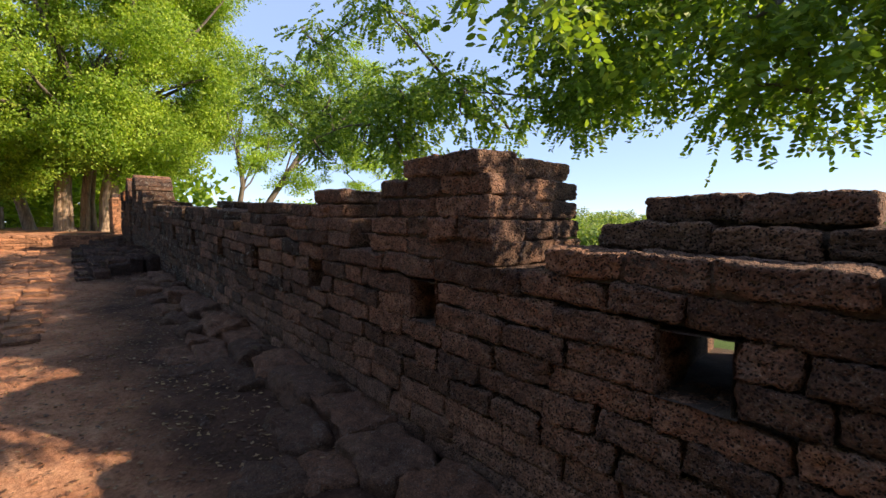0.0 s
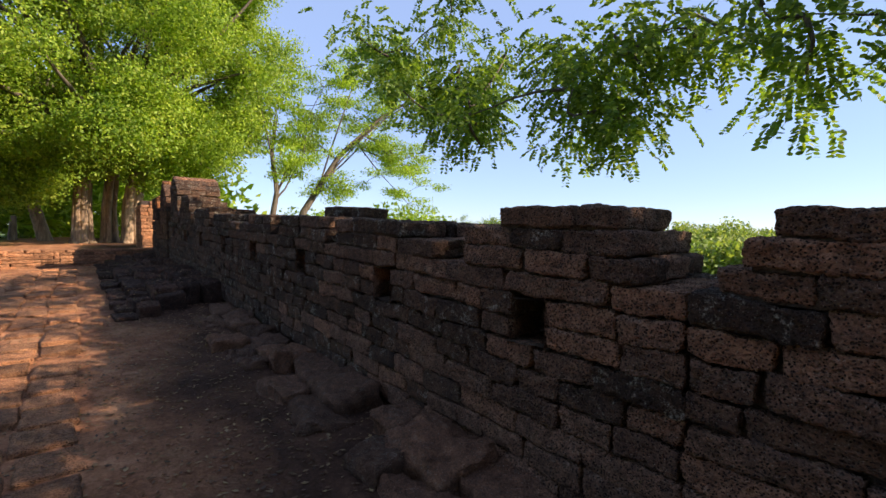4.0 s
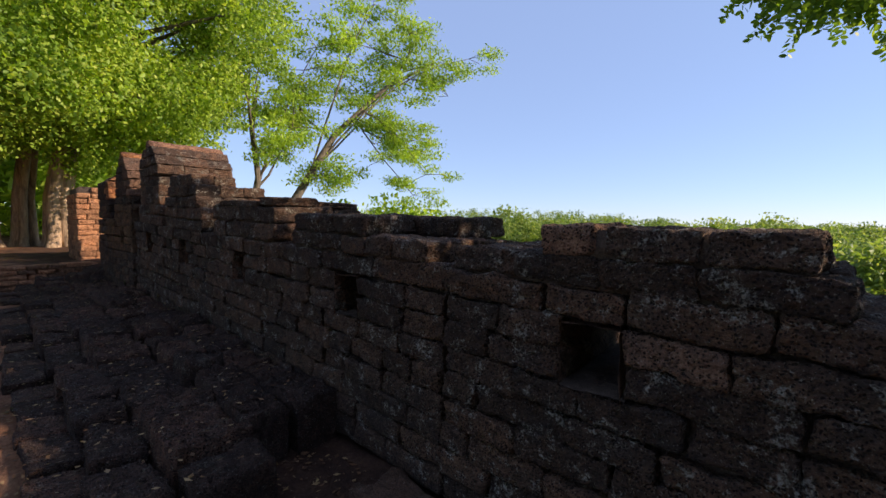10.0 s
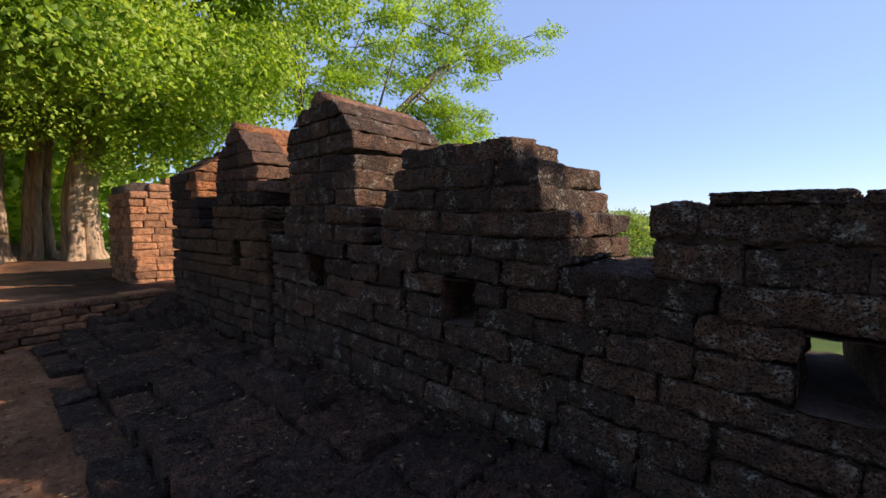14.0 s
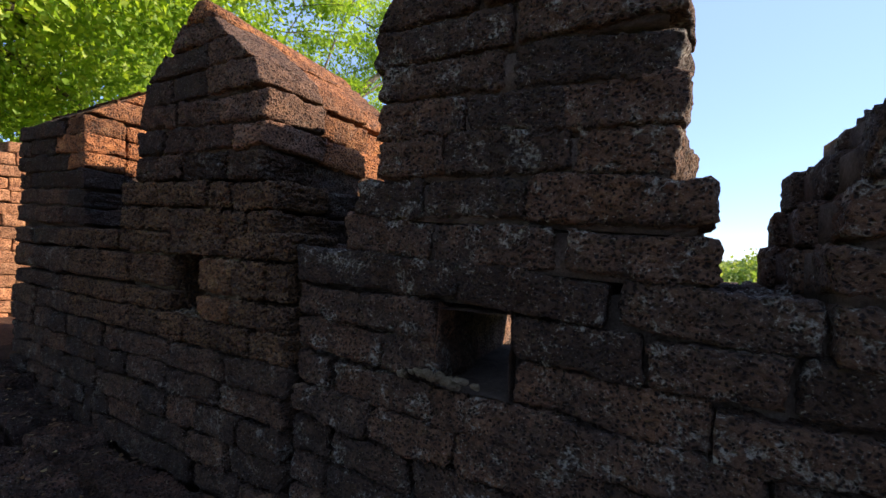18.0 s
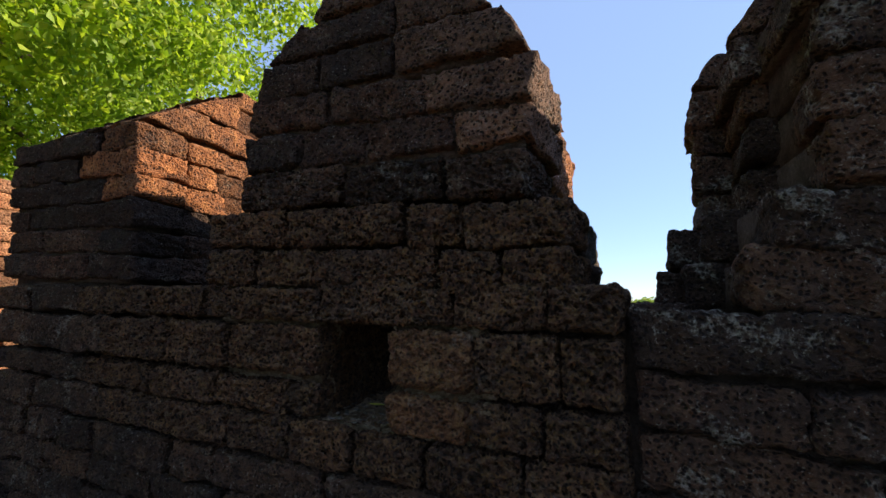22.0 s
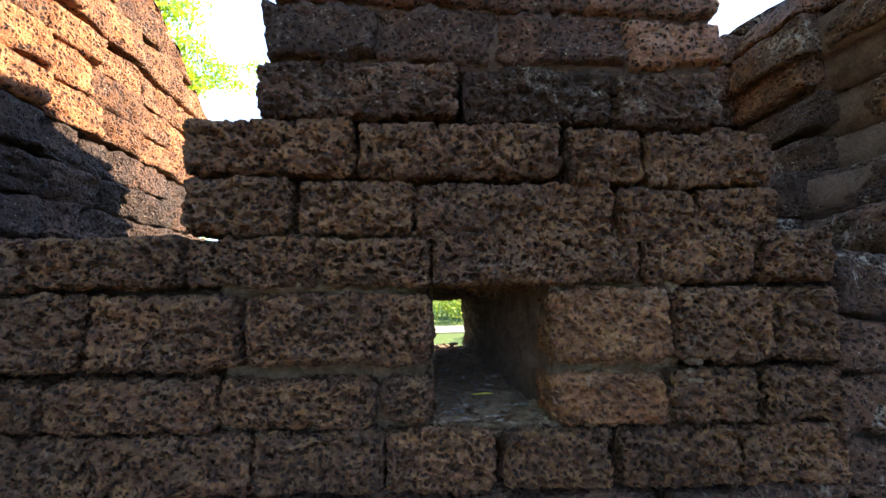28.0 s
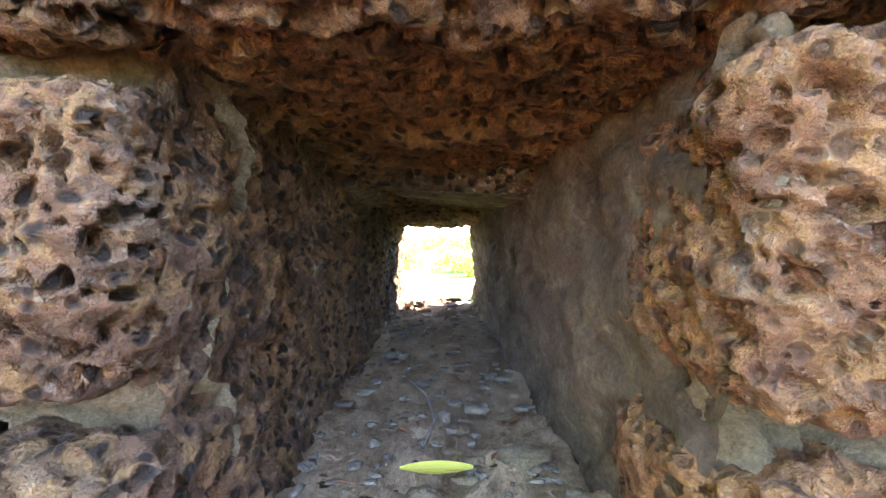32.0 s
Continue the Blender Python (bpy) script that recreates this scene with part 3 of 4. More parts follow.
# ---- parapet wall ----
def wall_section(name, x0, x1, label):
    w = thing(name, label, "wall", kind="structure")
    # rubble and mortar core, set back from the block faces, with the loopholes going through
    pieces = []
    cuts = [x0] + [e for h in HOLES if x0 < h < x1 for e in (h - HOLE_W, h + HOLE_W)] + [x1]
    if name == "wall_4":
        cuts = [x0, 30.93, 31.38, x1]
    through_cuts = [c + (0.2 if 0 < i < len(cuts) - 1 and i % 2 == 0 and name != "wall_4" else 0.0) for i, c in enumerate(cuts)]
    for i, (a, b) in enumerate(zip(through_cuts, through_cuts[1:])):
        hole = i % 2 == 1
        n = max(1, round((b - a) / 0.8))
        for j in range(n):
            c, d = a + (b - a) * j / n, a + (b - a) * (j + 1) / n
            s = sill((c + d) / 2)
            low = path_z(c) - 0.4
            if hole and name == "wall_4":
                pieces.append(box(c, d, -DEPTH + 0.03, -0.07, low, 2.115))
                pieces.append(box(c, d, -DEPTH + 0.03, -0.07, 2.445, s - 0.04))
            elif hole:
                pieces.append(box(c, d, -DEPTH + 0.03, -0.07, low, s - PITCH - 0.285))
                pieces.append(box(c, d, -DEPTH + 0.03, -0.07, s - PITCH - 0.005, s - 0.04))
            else:
                back = -0.22 if c > 32.7 else -DEPTH + 0.03
                pieces.append(box(c, d, back, -0.07, low, s - 0.04))
    for v, f in pieces:
        child("core", mesh_of("core", v, f, MORTAR), w, label="grey mortar and rubble core")
    for k in range(0, -9, -1):
        spans = [(x0, x1)]
        if k in (-1, -2):
            spans = list(zip(cuts[0::2], cuts[1::2]))
        for a, b in spans:
            if name == "wall_4":
                continue
            if k == 0:
                run(w, 0, a, b, cuts=lengths(a, b, RNG, 0.3, 0.7), fine=True)
            else:
                run(w, k, a, b, hidden=True, fine=k > -6)
    return w


WALL1 = wall_section("wall_1", 9.0, 16.7, "parapet wall of pitted dark-red laterite blocks")
WALL2 = wall_section("wall_2", 16.7, 23.5, "parapet wall of pitted dark-red laterite blocks with lichen")
WALL3 = wall_section("wall_3", 23.5, 30.36, "parapet wall of blackened laterite blocks with lichen")
WALL4 = wall_section("wall_4", 30.36, 33.33, "parapet wall of brown porous laterite with a loophole")


# ---- merlons ----
def add_cores(m, cores):
    for v, f in cores:
        child("core", mesh_of("core", v, f, MORTAR), m)


def merlon(label, rows, material=None, pitch=0.125, flare=0.0):
    m = thing("merlon", label, "merlon", "merlons of the parapet")
    cores = []
    for row in rows:
        k, x0, x1 = row[:3]
        y0, y1 = row[3:5] if len(row) > 3 else (0.0, -DEPTH + 0.03)
        run(m, k, x0, x1, y0, y1, material, pitch=pitch, cores=cores, fine=True, flare=flare)
    add_cores(m, cores)
    return m


RUIN = "ruined merlon stump of weathered laterite blocks"
merlon(RUIN, [(1, 10.9, 13.34), (2, 11.6, 13.22, -0.3, -0.92), (3, 12.2, 13.0, -0.36, -0.9)])
merlon("ruined laterite merlon with five stepped courses standing", [(1, 13.66, 14.93), (2, 13.68, 14.9), (3, 13.69, 14.8), (4, 13.7, 14.78), (5, 13.76, 14.5)])
merlon("ruined laterite merlon with a few loose courses", [(1, 15.2, 16.6), (2, 15.2, 16.5), (3, 15.33, 16.41, 0.0, -0.62), (4, 15.34, 15.89, 0.0, -0.6)], pitch=0.116)
merlon(RUIN, [(1, 16.9, 18.12), (2, 16.96, 18.12), (3, 17.0, 17.78, 0.0, -0.6)])
merlon(RUIN, [(1, 18.44, 20.0), (2, 18.83, 20.0, 0.0, -0.5), (2, 18.46, 19.7, -0.52, -0.92)])
merlon(RUIN, [(1, 20.22, 21.62), (2, 20.46, 21.5, 0.0, -0.48), (2, 20.26, 21.5, -0.5, -0.92), (3, 20.84, 21.3, -0.5, -0.92), (3, 20.42, 20.72, -0.58, -0.92)])
merlon(RUIN, [(1, 21.89, 23.42), (2, 21.96, 22.93)])
merlon(RUIN, [(1, 23.62, 25.17), (2, 24.2, 25.14, 0.0, -0.44), (2, 23.74, 25.1, -0.46, -0.92)])
stump = merlon("broken laterite merlon, blackened, half its height", [(1, 25.45, 26.87), (2, 25.46, 26.87)], pitch=0.152)
for xa, xb, ya, yb, h in ((25.47, 25.76, 0.0, -0.42, 0.085), (25.5, 25.9, -0.45, -0.9, 0.06), (25.77, 26.2, 0.0, -0.4, 0.055), (26.21, 26.64, 0.0, -0.45, 0.05)):
    zs = sill((xa + xb) / 2) + 0.296
    put_block(stump, xa, xb, yb, ya, zs, zs + h, LATERITE_OLD, 0.03, fine=True)
merlon("broken laterite merlon with its top fallen", [(1, 27.22, 28.69), (2, 27.23, 28.66), (3, 27.38, 28.62), (4, 27.39, 28.53, 0.0, -0.82), (5, 27.55, 28.46, 0.0, -0.5)], pitch=0.132)


def gable(m, x0, x1, apex, z, y0, y1, material, high=0.8):
    """The pointed crown of a merlon: a ridge stone with sloping flanks, running through the wall."""
    v, f = [], []
    n = 7
    for i in range(n + 1):
        y = y0 + (y1 - y0) * i / n
        for a, b in ((x0, 0.0), (x0 + 0.015, 0.05), (apex - 0.03, 0.125), (apex + 0.03, 0.125), (x1 - 0.015, 0.05), (x1, 0.0)):
            v.append((a - SKEW * y, y, z + b * high))
    for i in range(n):
        for j in range(6):
            a, b = i * 6 + j, i * 6 + (j + 1) % 6
            f.append((a, a + 6, b + 6, b))
    p = lumpy(np.array(v), 0.018, 9.0, 4)
    e = mesh_of("ridge_stone", p, f, material, False)
    bm = bmesh.new()
    bm.from_mesh(e)
    bmesh.ops.holes_fill(bm, edges=bm.edges, sides=8)
    bmesh.ops.recalc_face_normals(bm, faces=bm.faces)
    bm.to_mesh(e)
    bm.free()
    child("ridge_stone", e, m)


m2 = merlon("tall pointed laterite merlon, black with weathering", [(k, a, b, 0.0, -1.04) for k, a, b in ((1, 28.89, 30.12), (2, 28.9, 30.08), (3, 28.97, 29.98), (4, 28.98, 29.97), (5, 28.98, 29.98))], pitch=PITCH, flare=0.15)
z2, m2_cores = sill(29.47), []
crown(m2, z2 + 5 * PITCH, 28.97, 30.01, 0.0, -1.04, PITCH, LATERITE_OLD, 0.02, 0.015, cores=m2_cores, flare=0.13)
crown(m2, z2 + 6 * PITCH, 28.99, 30.0, 0.0, -1.04, PITCH, LATERITE_OLD, 0.1, 0.09, cores=m2_cores, flare=0.13)
crown(m2, z2 + 7 * PITCH, 29.1, 29.89, 0.0, -1.04, PITCH, LATERITE_OLD, 0.14, 0.24, cores=m2_cores, flare=0.13)
add_cores(m2, m2_cores)
gable(m2, 29.28, 29.57, 29.43, z2 + 8 * PITCH - 0.01, 0.0, -1.02, LATERITE)
m3 = thing("merlon", "tall pointed laterite merlon lit orange on one side", "merlon", "merlons of the parapet")
m3_cores = []
M3_CUTS = {1: [30.47, 30.66, 30.84, 31.28, 31.54, 31.79], 2: [30.47, 30.77, 30.95, 31.41, 31.79], 3: [30.58, 30.83, 31.18, 31.63], 4: [30.56, 30.8, 31.09, 31.36, 31.62], 5: [30.56, 30.9, 31.25, 31.6]}
for k, c in M3_CUTS.items():
    if k < 4:
        for a, b in zip(c, c[1:]):
            z = sill((a + b) / 2) + (k - 1) * 0.1325
            near_block(m3, a, b, -0.285, 0.035, z, z + 0.1325, LATERITE_NEAR if k < 3 else LATERITE_BROWN, 0.0045)
    # upper courses: shade painted on the front row, sunlit orange behind it
    run(m3, k, c[0] if k > 2 else 30.45, c[-1], -0.285 if k < 4 else 0.035, -1.07, LATERITE_BROWN if k < 4 else LATERITE_SUNLIT, cuts=c if k > 3 else None, front=LATERITE_SHADED if k > 3 else None, pitch=0.1325, fine=True, cores=m3_cores)
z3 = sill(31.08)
crown(m3, z3 + 5 * 0.1325, 30.575, 31.59, 0.035, -1.07, 0.1325, LATERITE_SUNLIT, 0.07, 0.04, front=LATERITE_SHADED, cores=m3_cores, cuts=[30.575, 31.0, 31.3, 31.59])
crown(m3, z3 + 6 * 0.1325, 30.67, 31.53, 0.035, -1.07, 0.125, LATERITE_SUNLIT, 0.14, 0.15, front=LATERITE_SHADED, cores=m3_cores, cuts=[30.67, 31.0, 31.53])
crown(m3, z3 + 6 * 0.1325 + 0.125, 30.83, 31.36, 0.035, -1.07, 0.12, LATERITE_SUNLIT, 0.13, 0.14, front=LATERITE_SHADED, cores=m3_cores, cuts=[30.83, 31.36])
add_cores(m3, m3_cores)
gable(m3, 30.96, 31.19, 31.073, z3 + 6 * 0.1325 + 0.24, 0.03, -1.05, LATERITE_SUNLIT)
m4 = thing("merlon", "broad laterite merlon with a long ridge, lit orange", "merlon", "merlons of the parapet")
m4_cores = []
# front and lower courses coloured as shaded, upper flank as sunlit
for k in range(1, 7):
    run(m4, k, 32.25, 33.33, 0.04, -0.2, LATERITE_SHADED if k < 4 else LATERITE_SUNLIT, fine=True, cores=m4_cores, front=LATERITE_SHADED, pitch=0.114)
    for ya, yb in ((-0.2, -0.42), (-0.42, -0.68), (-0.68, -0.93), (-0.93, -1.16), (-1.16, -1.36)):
        run(m4, k, 32.25, 32.85, ya + (0.06 if k % 2 else 0.0) * (ya < -0.3), yb + (0.06 if k % 2 else 0.0) * (yb > -1.3), LATERITE_SHADED if k < 4 else LATERITE_SUNLIT, fine=True, pitch=0.114, cuts=[32.25, 32.85])
    run(m4, k, 32.3, 32.8, -0.1, -1.1, LATERITE_SHADED, hidden=True, pitch=0.114, cores=m4_cores)
z4 = sill(32.6) + 6 * 0.114
crown(m4, z4, 32.26, 33.32, 0.04, -1.35, 0.135, LATERITE_SUNLIT, iny=0.2, cores=m4_cores, front=LATERITE_SHADED, back_end=32.95)
crown(m4, z4 + 0.135, 32.27, 33.32, -0.17, -1.13, 0.135, LATERITE_SUNLIT, iny=0.2, cores=m4_cores, back_end=32.95)
crown(m4, z4 + 0.27, 32.28, 33.2, -0.38, -0.92, 0.11, LATERITE_SUNLIT, iny=0.22, cores=m4_cores)
m4_cores.append(box(32.3, 33.3, -1.25, -0.02, 2.45, 2.6))
add_cores(m4, m4_cores)

# ---- wall stretch with the loophole seen close ----
S = 2.545  # its sill
NEAR = [(2.432, 2.548), (2.262, 2.425), (2.135, 2.25)]
close_cuts = {0: [30.36, 30.54, 30.79, 31.243, 31.49, 31.77, 32.1, 32.6, 33.0, 33.33], -1: [30.36, 30.51, 30.73, 31.0, None, 31.243, 31.645, 31.97, 32.4, 32.9, 33.33], -2: [30.36, 30.55, 30.74, 31.0, None, 31.24, 31.36, 31.69, 32.05, 32.5, 33.0, 33.33]}
for k, cuts in close_cuts.items():
    z0, z1 = NEAR[-k]
    for a, b in zip(cuts, cuts[1:]):
        if a is None or b is None:
            continue
        near = 30.7 < (a + b) / 2 < 31.7
        if near:
            smooth = b < 31.05
            near_block(WALL4, a, b, -0.12, 0.04, z0, z1, LATERITE_SMOOTH if smooth else LATERITE_NEAR, 0.0019, 0.45 if smooth else 1.0, 0.026 if k else 0.016, 0.008)
        elif 30.3 < a < 32.2:
            near_block(WALL4, a, b, -0.24, 0.045, z0, z1, LATERITE_NEAR)
        else:
            put_block(WALL4, a, b, -0.24, 0.05, z0, z1, LATERITE_BROWN, fine=True)
    for i in range(1, 3):
        if k == 0:
            run(WALL4, 0, 30.36, 32.85, -0.3 * i, -0.3 * i - 0.3)
for k in range(-3, -9, -1):
    z1 = NEAR[2][0] + (k + 3) * 0.13
    c = [30.36, 30.6, 30.865, 31.11, 31.35, 31.62, 31.95, 32.4, 32.9, 33.33] if k == -3 else lengths(30.36, 33.33, RNG)
    for a, b in zip(c, c[1:]):
        if k == -3 and 30.3 < a < 32.2:
            near_block(WALL4, a, b, -0.24, 0.045, z1 - 0.13, z1, LATERITE_NEAR)
        else:
            put_block(WALL4, a, b, -0.24, 0.05, z1 - 0.13, z1, LATERITE_BROWN, fine=True)


def tunnel(wall, x, low, high, n, m, stone, floor):
    """A loophole's lining: floor, cheeks and soffit, drawing in a little towards the outside."""
    for part_name, which, material in (("sill", 0, floor), ("cheek", 1, LIME if n > 30 else stone), ("cheek", 2, stone), ("soffit", 3, stone)):
        v, f = [], []
        for i in range(n + 1):
            t = i / n
            y = 0.0 - t * 0.96
            xa, xb = x - 0.13 + (0.135 if n > 30 else 0.19) * t, x + 0.13 + (0.05 if n > 30 else 0.13) * t
            za, zb = low + (0.045 if n > 30 else 0.0) * t, high - 0.068 * t
            for j in range(m + 1):
                s = j / m
                v.append([(xa - 0.02 + (xb - xa + 0.04) * s, y, za), (xa, y, za - 0.02 + (zb - za + 0.04) * s), (xb, y, za - 0.02 + (zb - za + 0.04) * s), (xa - 0.02 + (xb - xa + 0.04) * s, y, zb)][which])
        for i in range(n):
            for j in range(m):
                a = i * (m + 1) + j
                f.append((a, a + 1, a + m + 2, a + m + 1))
        v = lumpy(np.array(v), 0.012, 11.0, 2 + which)
        v = lumpy(v, 0.006, 45.0, 9 + which)
        if n > 30:
            deep = 0.013 * np.clip((0.5 - cells_noise(v * 62, 3)) / 0.25, 0, 1) * value_noise(v * 23, 8) + 0.008 * value_noise(v * 110, 5) + 0.01 * value_noise(v * 40, 4) - 0.008
            if which == 1:
                deep = 0.012 * value_noise(v * 30, 8) + 0.007 * value_noise(v * 90, 5) - 0.008
            if which == 0:
                deep = 0.024 * value_noise(v * 26, 6) + 0.014 * value_noise(v * 60, 12) + 0.014 * value_noise(v * 120, 7) - 0.028
            v = v + np.outer(deep, [(0, 0, 1), (-1, 0, 0), (1, 0, 0), (0, 0, 1)][which])
        child(part_name, mesh_of(part_name, v, f, material, True), wall, label="dusty floor of the loophole" if which == 0 else "")


tunnel(WALL4, 31.115, 2.135, 2.438, 230, 60, LATERITE_NEAR, DUST)
for h in HOLES[:-1]:
    w = WALL1 if h < 16.7 else WALL2 if h < 23.5 else WALL3
    tunnel(w, h, sill(h) - PITCH - 0.275, sill(h) - PITCH - 0.012, 14, 6, LATERITE, MORTAR)


def mortar_bed(x0, x1, z0, z1, step):
    """Old crumbling mortar between the blocks round the loophole: it fills the joints and laps over worn edges."""
    nx, nz = int((x1 - x0) / step), int((z1 - z0) / step)
    gx_, gz_ = np.meshgrid(np.linspace(x0, x1, nx + 1), np.linspace(z0, z1, nz + 1))
    v = np.stack([gx_.ravel(), np.zeros(gx_.size), gz_.ravel()], 1)
    x, z = v[:, 0], v[:, 2]
    level = -0.008 + 0.05 * (value_noise(v * (8, 1, 22), 2) - 0.5) + 0.012 * (value_noise(v * 45, 4) - 0.5) + 0.012 * (value_noise(v * 100, 5) - 0.5) + 0.005 * (value_noise(v * 300, 6) - 0.5)
    level -= 0.008 * np.clip((0.5 - cells_noise(v * 90, 9)) / 0.25, 0, 1)
    level += np.where(x < 30.985, 0.018 * np.exp(-((x - 30.972) / 0.018) ** 2), 0) * (0.5 + value_noise(v * 17, 3))
    level += 0.028 * np.exp(-((z - 2.43) / 0.012) ** 2) * np.clip(1.6 * value_noise(v * (9, 1, 1), 12) - 0.2, 0, 1)
    level -= np.where(x > 31.2, 0.04 * np.exp(-((x - 31.243) / 0.02) ** 2), 0)
    v[:, 1] = level
    f = []
    for j in range(nz):
        for i in range(nx):
            a = j * (nx + 1) + i
            if 30.985 < x[a] < 31.243 and 2.137 < z[a] < 2.436:
                continue
            f.append((a, a + 1, a + nx + 2, a + nx + 1))
    child("mortar_bed", mesh_of("mortar_bed", v, f, PLASTER, True), WALL4, label="pale crumbling mortar between the blocks")


mortar_bed(30.7, 31.7, 2.1, 2.555, 0.003)

def crumbly(wall, points, small, large, seed, label):
    """A crumbling line of old mortar lumps along points (x, z) of the wall's face."""
    rng = np.random.RandomState(seed)
    lumps = []
    u, f = shell((6, 6, 6))
    u = u / np.linalg.norm(u, axis=1, keepdims=True)
    for (xa, za), (xb, zb) in zip(points, points[1:]):
        n = max(2, round(math.hypot(xb - xa, zb - za) / (0.75 * large)))
        for i in range(n):
            if rng.uniform() < 0.36 or value_noise(np.array([[xa + (xb - xa) * i / n, za, 0.0]]) * 9, seed)[0] < 0.33:
                continue
            t, r = (i + rng.uniform(-0.4, 0.4)) / n, rng.uniform(small, large)
            at = np.array((xa + (xb - xa) * t, 0.019 + rng.uniform(-0.008, 0.008), za + (zb - za) * t + rng.uniform(-0.7, 0.7) * r))
            q = u * r * (rng.uniform(0.9, 1.7), 1.0, rng.uniform(0.6, 1.0))
            q = q * (0.55 + 0.9 * value_noise((q + at) * 110, seed))[:, None] * (0.8 + 0.4 * value_noise((q + at) * 330, seed + 1))[:, None]
            lumps.append((q + at, f))
    v, f = joined(lumps)
    child("mortar", mesh_of("mortar", v, f, PLASTER, True), wall, label=label)


PALE = "pale crumbling mortar along a joint"
crumbly(WALL4, [(30.975, 2.428), (30.9, 2.44), (30.8, 2.432), (30.7, 2.438)], 0.008, 0.019, 1, PALE)
crumbly(WALL4, [(30.70, 2.33), (30.685, 2.28), (30.69, 2.2), (30.672, 2.15)], 0.009, 0.02, 2, PALE)
crumbly(WALL4, [(30.94, 2.142), (30.82, 2.152), (30.69, 2.158)], 0.006, 0.014, 3, PALE)
crumbly(WALL3, [(30.02, 2.09), (29.82, 2.094), (29.6, 2.09), (29.44, 2.1), (29.40, 2.16)], 0.008, 0.02, 7, PALE)

# crumbs of stone and mortar on the loophole's floor
rc = np.random.RandomState(77)
for many, material, label in ((150, PLASTER, "pale crumbs of mortar on the loophole floor"), (260, DARK_BARK, "dark bits of leaf and stone on the loophole floor")):
    crumbs = []
    for i in range(many):
        t = rc.uniform(0.0, 1.0) ** 1.3
        x = 31.115 + rc.uniform(-0.11, 0.11) * (1 - 0.15 * t) + 0.1 * t
        s = rc.uniform(0.0015, 0.006) * (2.0 if i % 25 == 0 else 1)
        u, f = shell((2, 2, 2))
        u = u / np.linalg.norm(u, axis=1, keepdims=True) * s * rc.uniform(0.6, 1.3, (len(u), 1)) * (rc.uniform(0.8, 2.4), rc.uniform(0.8, 2.0), 0.6)
        crumbs.append((u + (x, 0.02 - 0.93 * t, 2.146 + 0.045 * t + s * 0.4), f))
    v, f = joined(crumbs)
    tagged(new("crumbs", mesh_of("crumbs", v, f, material)), label, "debris", kind="stuff")

# yellow fallen leaf and twigs on the loophole's floor
def floor_leaf(x, y, z, length, turn, material, label):
    v, f = [], []
    for i in range(9):
        t = i / 8
        w = 0.32 * length * math.sin(math.pi * (0.06 + 0.9 * t)) ** 0.8
        for s in (-1, -0.5, 0, 0.5, 1):
            v.append(((t - 0.5) * length, s * w / 2, 0.004 + 0.25 * w * s * s + 0.05 * length * (2 * t - 1) ** 2))
    for i in range(8):
        for j in range(4):
            o = i * 5 + j
            f.append((o, o + 1, o + 6, o + 5))
    ob = new("fallen_leaf", mesh_of("fallen_leaf", v, f, material, True))
    ob.matrix_basis = pose(x, y, z, 0, 0, turn)
    tagged(ob, label, "leaf")


YELLOW = leafy("yellow_leaf", (0.42, 0.38, 0.08), (0.5, 0.45, 0.1), (0.55, 0.5, 0.14), clear=0.3)
floor_leaf(31.124, -0.118, 2.164, 0.055, 6, YELLOW, "yellow fallen leaf on the loophole floor")
for x, y, s in ((31.16, -0.14, 0.02), (31.08, -0.1, 0.016), (31.19, -0.05, 0.014), (31.06, -0.17, 0.018), (31.12, -0.30, 0.02), (31.11, -0.09, 0.013)):
    floor_leaf(x, y - 0.05, 2.162, s, x * 900 % 180, LITTER, "small dry leaf scrap on dust")
for pts in (((31.18, -0.34, 2.165), (31.15, -0.27, 2.172), (31.135, -0.21, 2.17), (31.14, -0.16, 2.166)), ((31.04, -0.12, 2.155), (31.025, -0.05, 2.157), (31.0, -0.01, 2.155))):
    v, f = tube(pts, [0.0016] * len(pts), 5)
    tagged(new("twig", mesh_of("twig", v, f, DARK_BARK, True)), "thin dry twig lying on the dusty floor", "twig")

# ---- far wall beyond the passage ----
far_wall = thing("wall_5", "sunlit red laterite wall of thin courses", "wall", kind="structure")
child("core", mesh_of("core", *box(34.9, 36.6, -1.6, 0.15, 1.0, 3.3), MORTAR), far_wall)
for k in range(17):
    z = 1.36 + k * 0.12
    c = lengths(-1.6, 0.22 if k < 15 else -0.05 if k < 16 else -0.3, RNG, 0.2, 0.38)
    for a, b in zip(c, c[1:]):
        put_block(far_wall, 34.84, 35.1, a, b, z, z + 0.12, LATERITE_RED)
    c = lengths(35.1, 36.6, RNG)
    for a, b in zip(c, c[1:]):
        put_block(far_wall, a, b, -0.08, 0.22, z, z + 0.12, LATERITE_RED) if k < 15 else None

